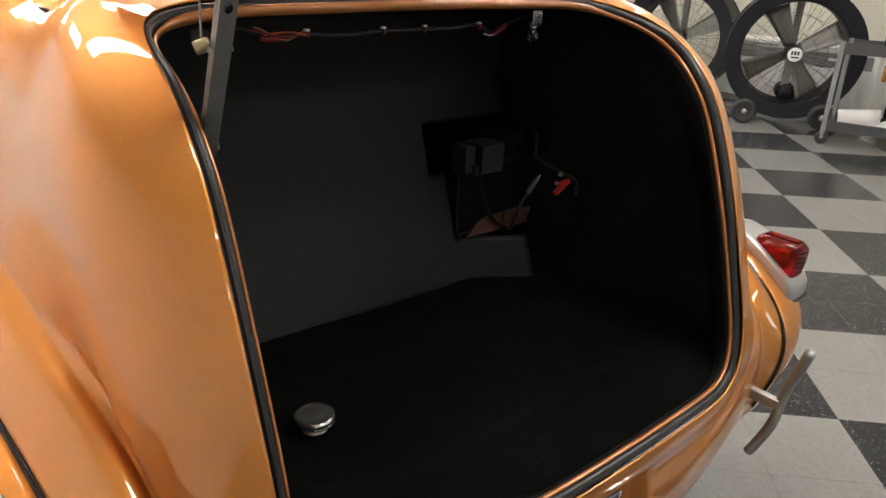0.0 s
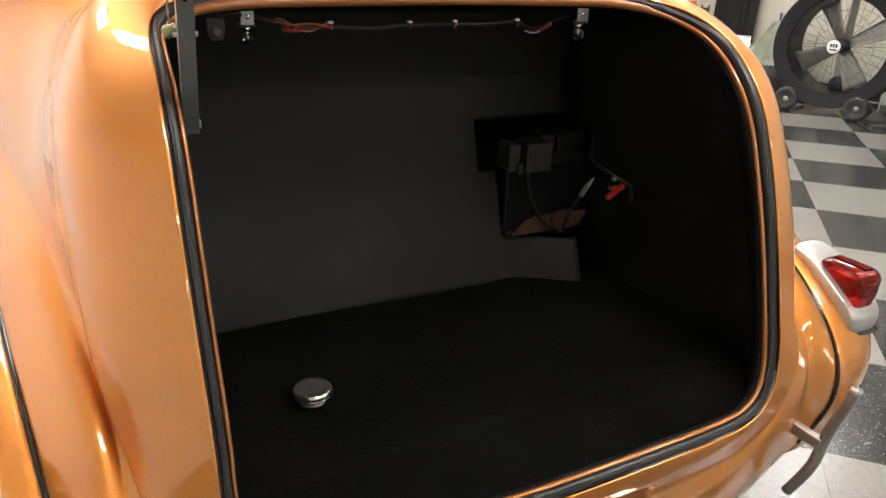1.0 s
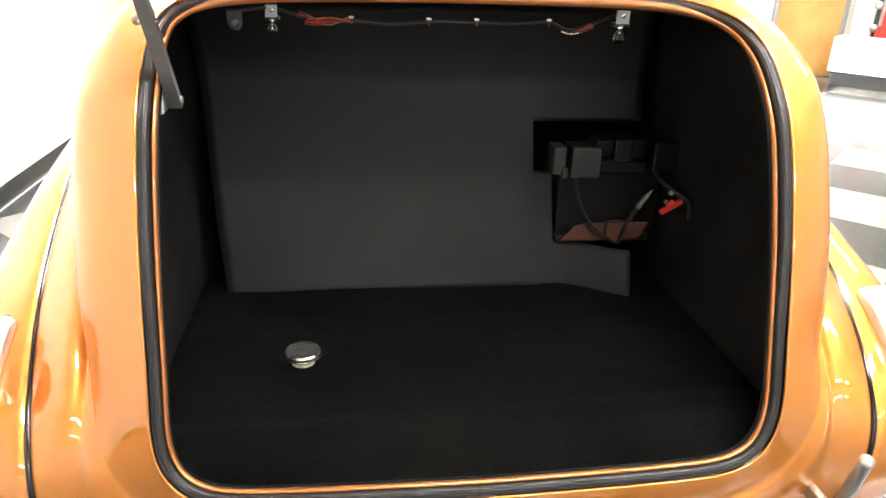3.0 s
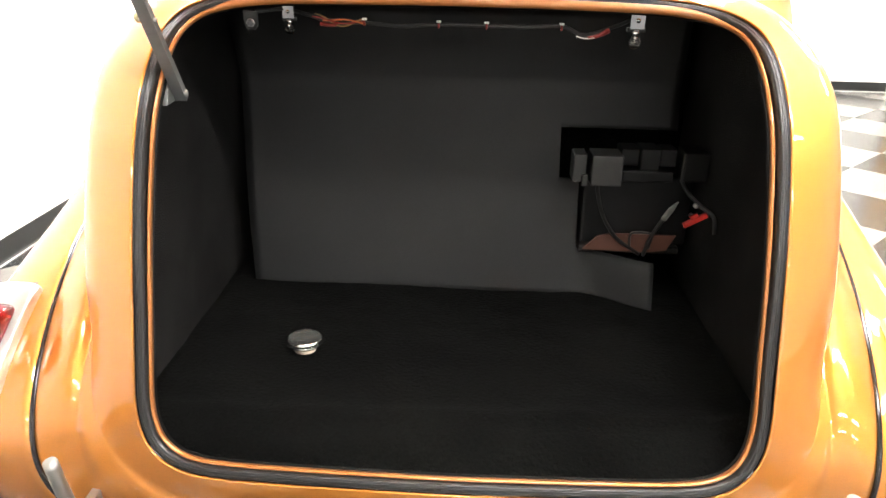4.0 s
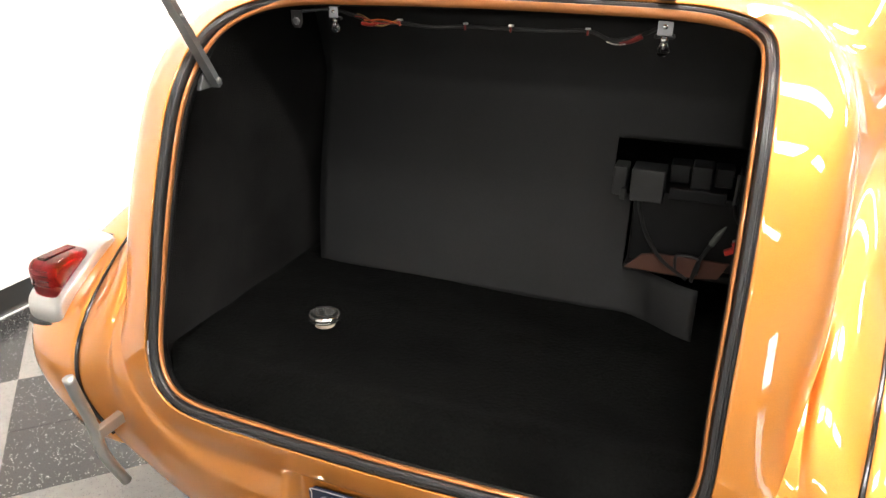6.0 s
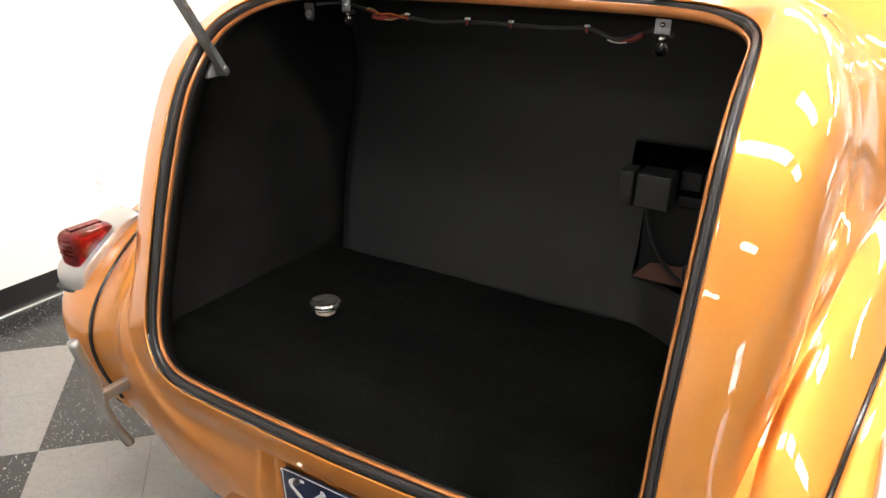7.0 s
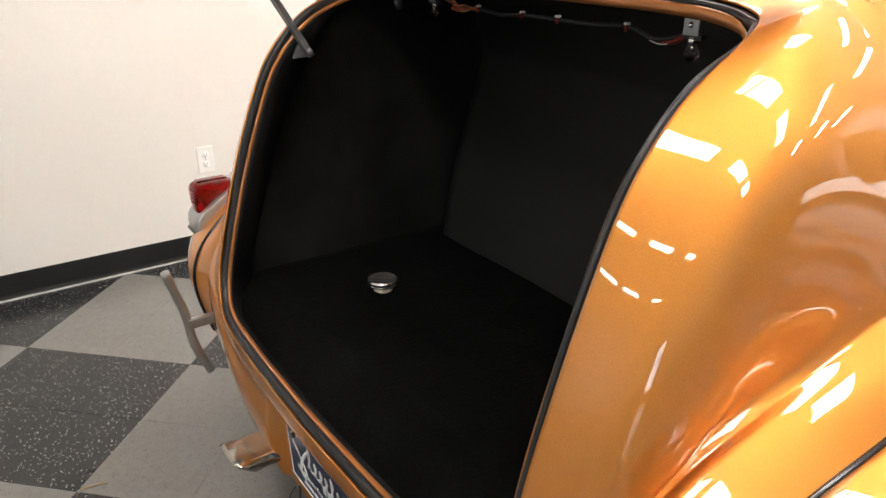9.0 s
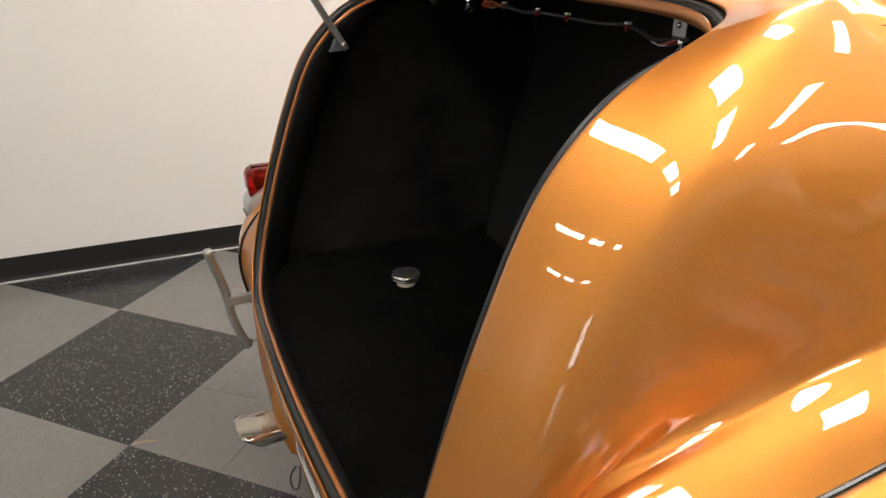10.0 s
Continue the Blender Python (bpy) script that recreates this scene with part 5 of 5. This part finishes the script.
box("shell", (-0.12, -0.10, 0.0), (0.16, 0.10, 0.17), DARK_STEEL, box2, 0.01)
box("latch", (-0.02, -0.108, 0.09), (0.03, -0.101, 0.13), BRASS, box2, 0.002)

jack = thing("red_floor_jack", "red hydraulic workshop jack standing on end", "jack")
jack.matrix_basis = pose(5.90, 6.84, 0, 0, 0, -44)
box("frame", (-0.15, -0.06, 0.06), (0.15, 0.10, 0.62), RED, jack, 0.012)
box("arm", (-0.10, -0.10, 0.40), (0.10, -0.062, 0.98), RED, jack, 0.012)
box("side_plate", (-0.19, -0.05, 0.05), (-0.152, 0.09, 0.95), PLASTIC, jack, 0.006)
box("side_plate", (0.152, -0.05, 0.05), (0.19, 0.09, 0.95), PLASTIC, jack, 0.006)
for sx in (-0.17, 0.17):
    for sz in (0.3, 0.6, 0.85):
        part("roller", lathe_bm([(0, 0.02), (0.04, 0.02), (0.045, 0), (0.04, -0.02), (0, -0.02)], 20, pose(sx, -0.075, sz, 90, 0, 0)), STEEL, jack)
box("foot", (-0.20, -0.10, 0.0), (0.20, 0.14, 0.05), PLASTIC, jack, 0.006)
hose = thing("yellow_hose", "yellow air hose hanging beside the rack", "hose")
part("line", tube_bm(spline([(6.35, 7.22, 1.7), (6.30, 7.15, 1.2), (6.22, 7.02, 0.85), (6.14, 6.86, 0.5), (6.16, 6.80, 0.2), (6.22, 6.85, 0.012), (6.4, 6.9, 0.012)], 8), 0.011, 8), YELLOW_WIRE, hose)
slat = thing("slatted_screen", "white ribbed plastic screen leaning by the door", "screen")
for k in range(7):
    bm = box_bm((5.60 + 0.05 * k, 7.03, 0.02), (5.642 + 0.05 * k, 7.06, 1.85), 0.006)
    bmesh.ops.transform(bm, matrix=Matrix.Translation((0, 7.045, 0)) @ Matrix.Rotation(radians(-5), 4, "X") @ Matrix.Translation((0, -7.045, 0)), verts=bm.verts)
    part("slat", bm, WHITE_PL, slat, smooth=False)
for z in (0.3, 1.5):
    box("batten", (5.60, 7.065 + 0.087 * z, z), (5.945, 7.085 + 0.087 * z, z + 0.05), CART_GREY, slat, 0.003)
box("shoe", (5.59, 7.0, 0.0), (5.95, 7.10, 0.02), COVE, slat, 0.002)

# ---- floor tiles ----
TILE, TURN_TILE = 0.612, math.radians(45.15)
TU = np.array([math.cos(TURN_TILE), math.sin(TURN_TILE)]) * TILE
TV = np.array([-math.sin(TURN_TILE), math.cos(TURN_TILE)]) * TILE
ORIGIN = np.array([-1.607, -0.275])


def tile_mesh(name, mat):
    """Four 12-inch tiles of one colour laid together, with hairline joints and eased edges."""
    vs, fs = [], []
    h = TILE / 2
    for a in (0, 1):
        for b in (0, 1):
            lo, hi = (a * h + 0.0003, b * h + 0.0003), ((a + 1) * h - 0.0003, (b + 1) * h - 0.0003)
            k = len(vs)
            for d, z in ((0.0, -0.004), (0.0, -0.0004), (0.0005, 0.0)):
                vs += [(lo[0] + d, lo[1] + d, z), (hi[0] - d, lo[1] + d, z), (hi[0] - d, hi[1] - d, z), (lo[0] + d, hi[1] - d, z)]
            fs.append((k + 8, k + 9, k + 10, k + 11))
            for lvl in (0, 4):
                for e in range(4):
                    n = (e + 1) % 4
                    fs.append((k + lvl + e, k + lvl + n, k + lvl + 4 + n, k + lvl + 4 + e))
    me = bpy.data.meshes.new(name)
    me.from_pydata(vs, [], fs)
    me.materials.append(mat)
    return me


DARK_ME, LIGHT_ME = tile_mesh("dark_tile", TILE_DARK), tile_mesh("light_tile", TILE_LIGHT)
cells = []
for i in range(-22, 22):
    for j in range(-22, 20):
        c = ORIGIN + TU * (i + 0.5) + TV * (j + 0.5)
        if WEST - 0.42 < c[0] < EAST + 0.42 and SOUTH - 0.42 < c[1] < NORTH + 0.42:
            cells.append((np.hypot(c[0] - 1.0, c[1] - 2.2), i, j))
cells.sort()
rest = {0: ([], []), 1: ([], [])}
for rank, (_, i, j) in enumerate(cells):
    p = ORIGIN + TU * i + TV * j
    dark = (i + j) % 2
    src = DARK_ME if dark else LIGHT_ME
    m = Matrix.Translation((p[0], p[1], 0)) @ Matrix.Rotation(TURN_TILE, 4, "Z")
    corners = [m @ Vector((a * TILE, b * TILE, 0)) for a in (0, 1) for b in (0, 1)]
    cut = any(not (WEST < c.x < EAST and SOUTH < c.y < NORTH) for c in corners)
    if cut:
        bm = bmesh.new()
        bm.from_mesh(src)
        bmesh.ops.transform(bm, matrix=m, verts=bm.verts)
        for co, no in (((WEST, 0, 0), (-1, 0, 0)), ((EAST, 0, 0), (1, 0, 0)), ((0, SOUTH, 0), (0, -1, 0)), ((0, NORTH, 0), (0, 1, 0))):
            bmesh.ops.bisect_plane(bm, geom=bm.verts[:] + bm.edges[:] + bm.faces[:], plane_co=co, plane_no=no, clear_outer=True)
        bm.verts.index_update()
        vs, fs = rest[dark]
        k = len(vs)
        vs += [tuple(v.co) for v in bm.verts]
        fs += [tuple(k + v.index for v in f.verts) for f in bm.faces]
        bm.free()
    elif rank < 290:
        t = new("tile", src)
        t.parent = floor_slab
        t.matrix_basis = m
    else:
        vs, fs = rest[dark]
        k = len(vs)
        vs += [tuple(m @ v.co) for v in src.vertices]
        fs += [tuple(k + q for q in poly.vertices) for poly in src.polygons]
for dark, mat in ((0, TILE_LIGHT), (1, TILE_DARK)):
    if rest[dark][0]:
        ob = raw("outer_tiles", rest[dark][0], rest[dark][1], mat, floor_slab, False)
        tagged(ob, kind="stuff")
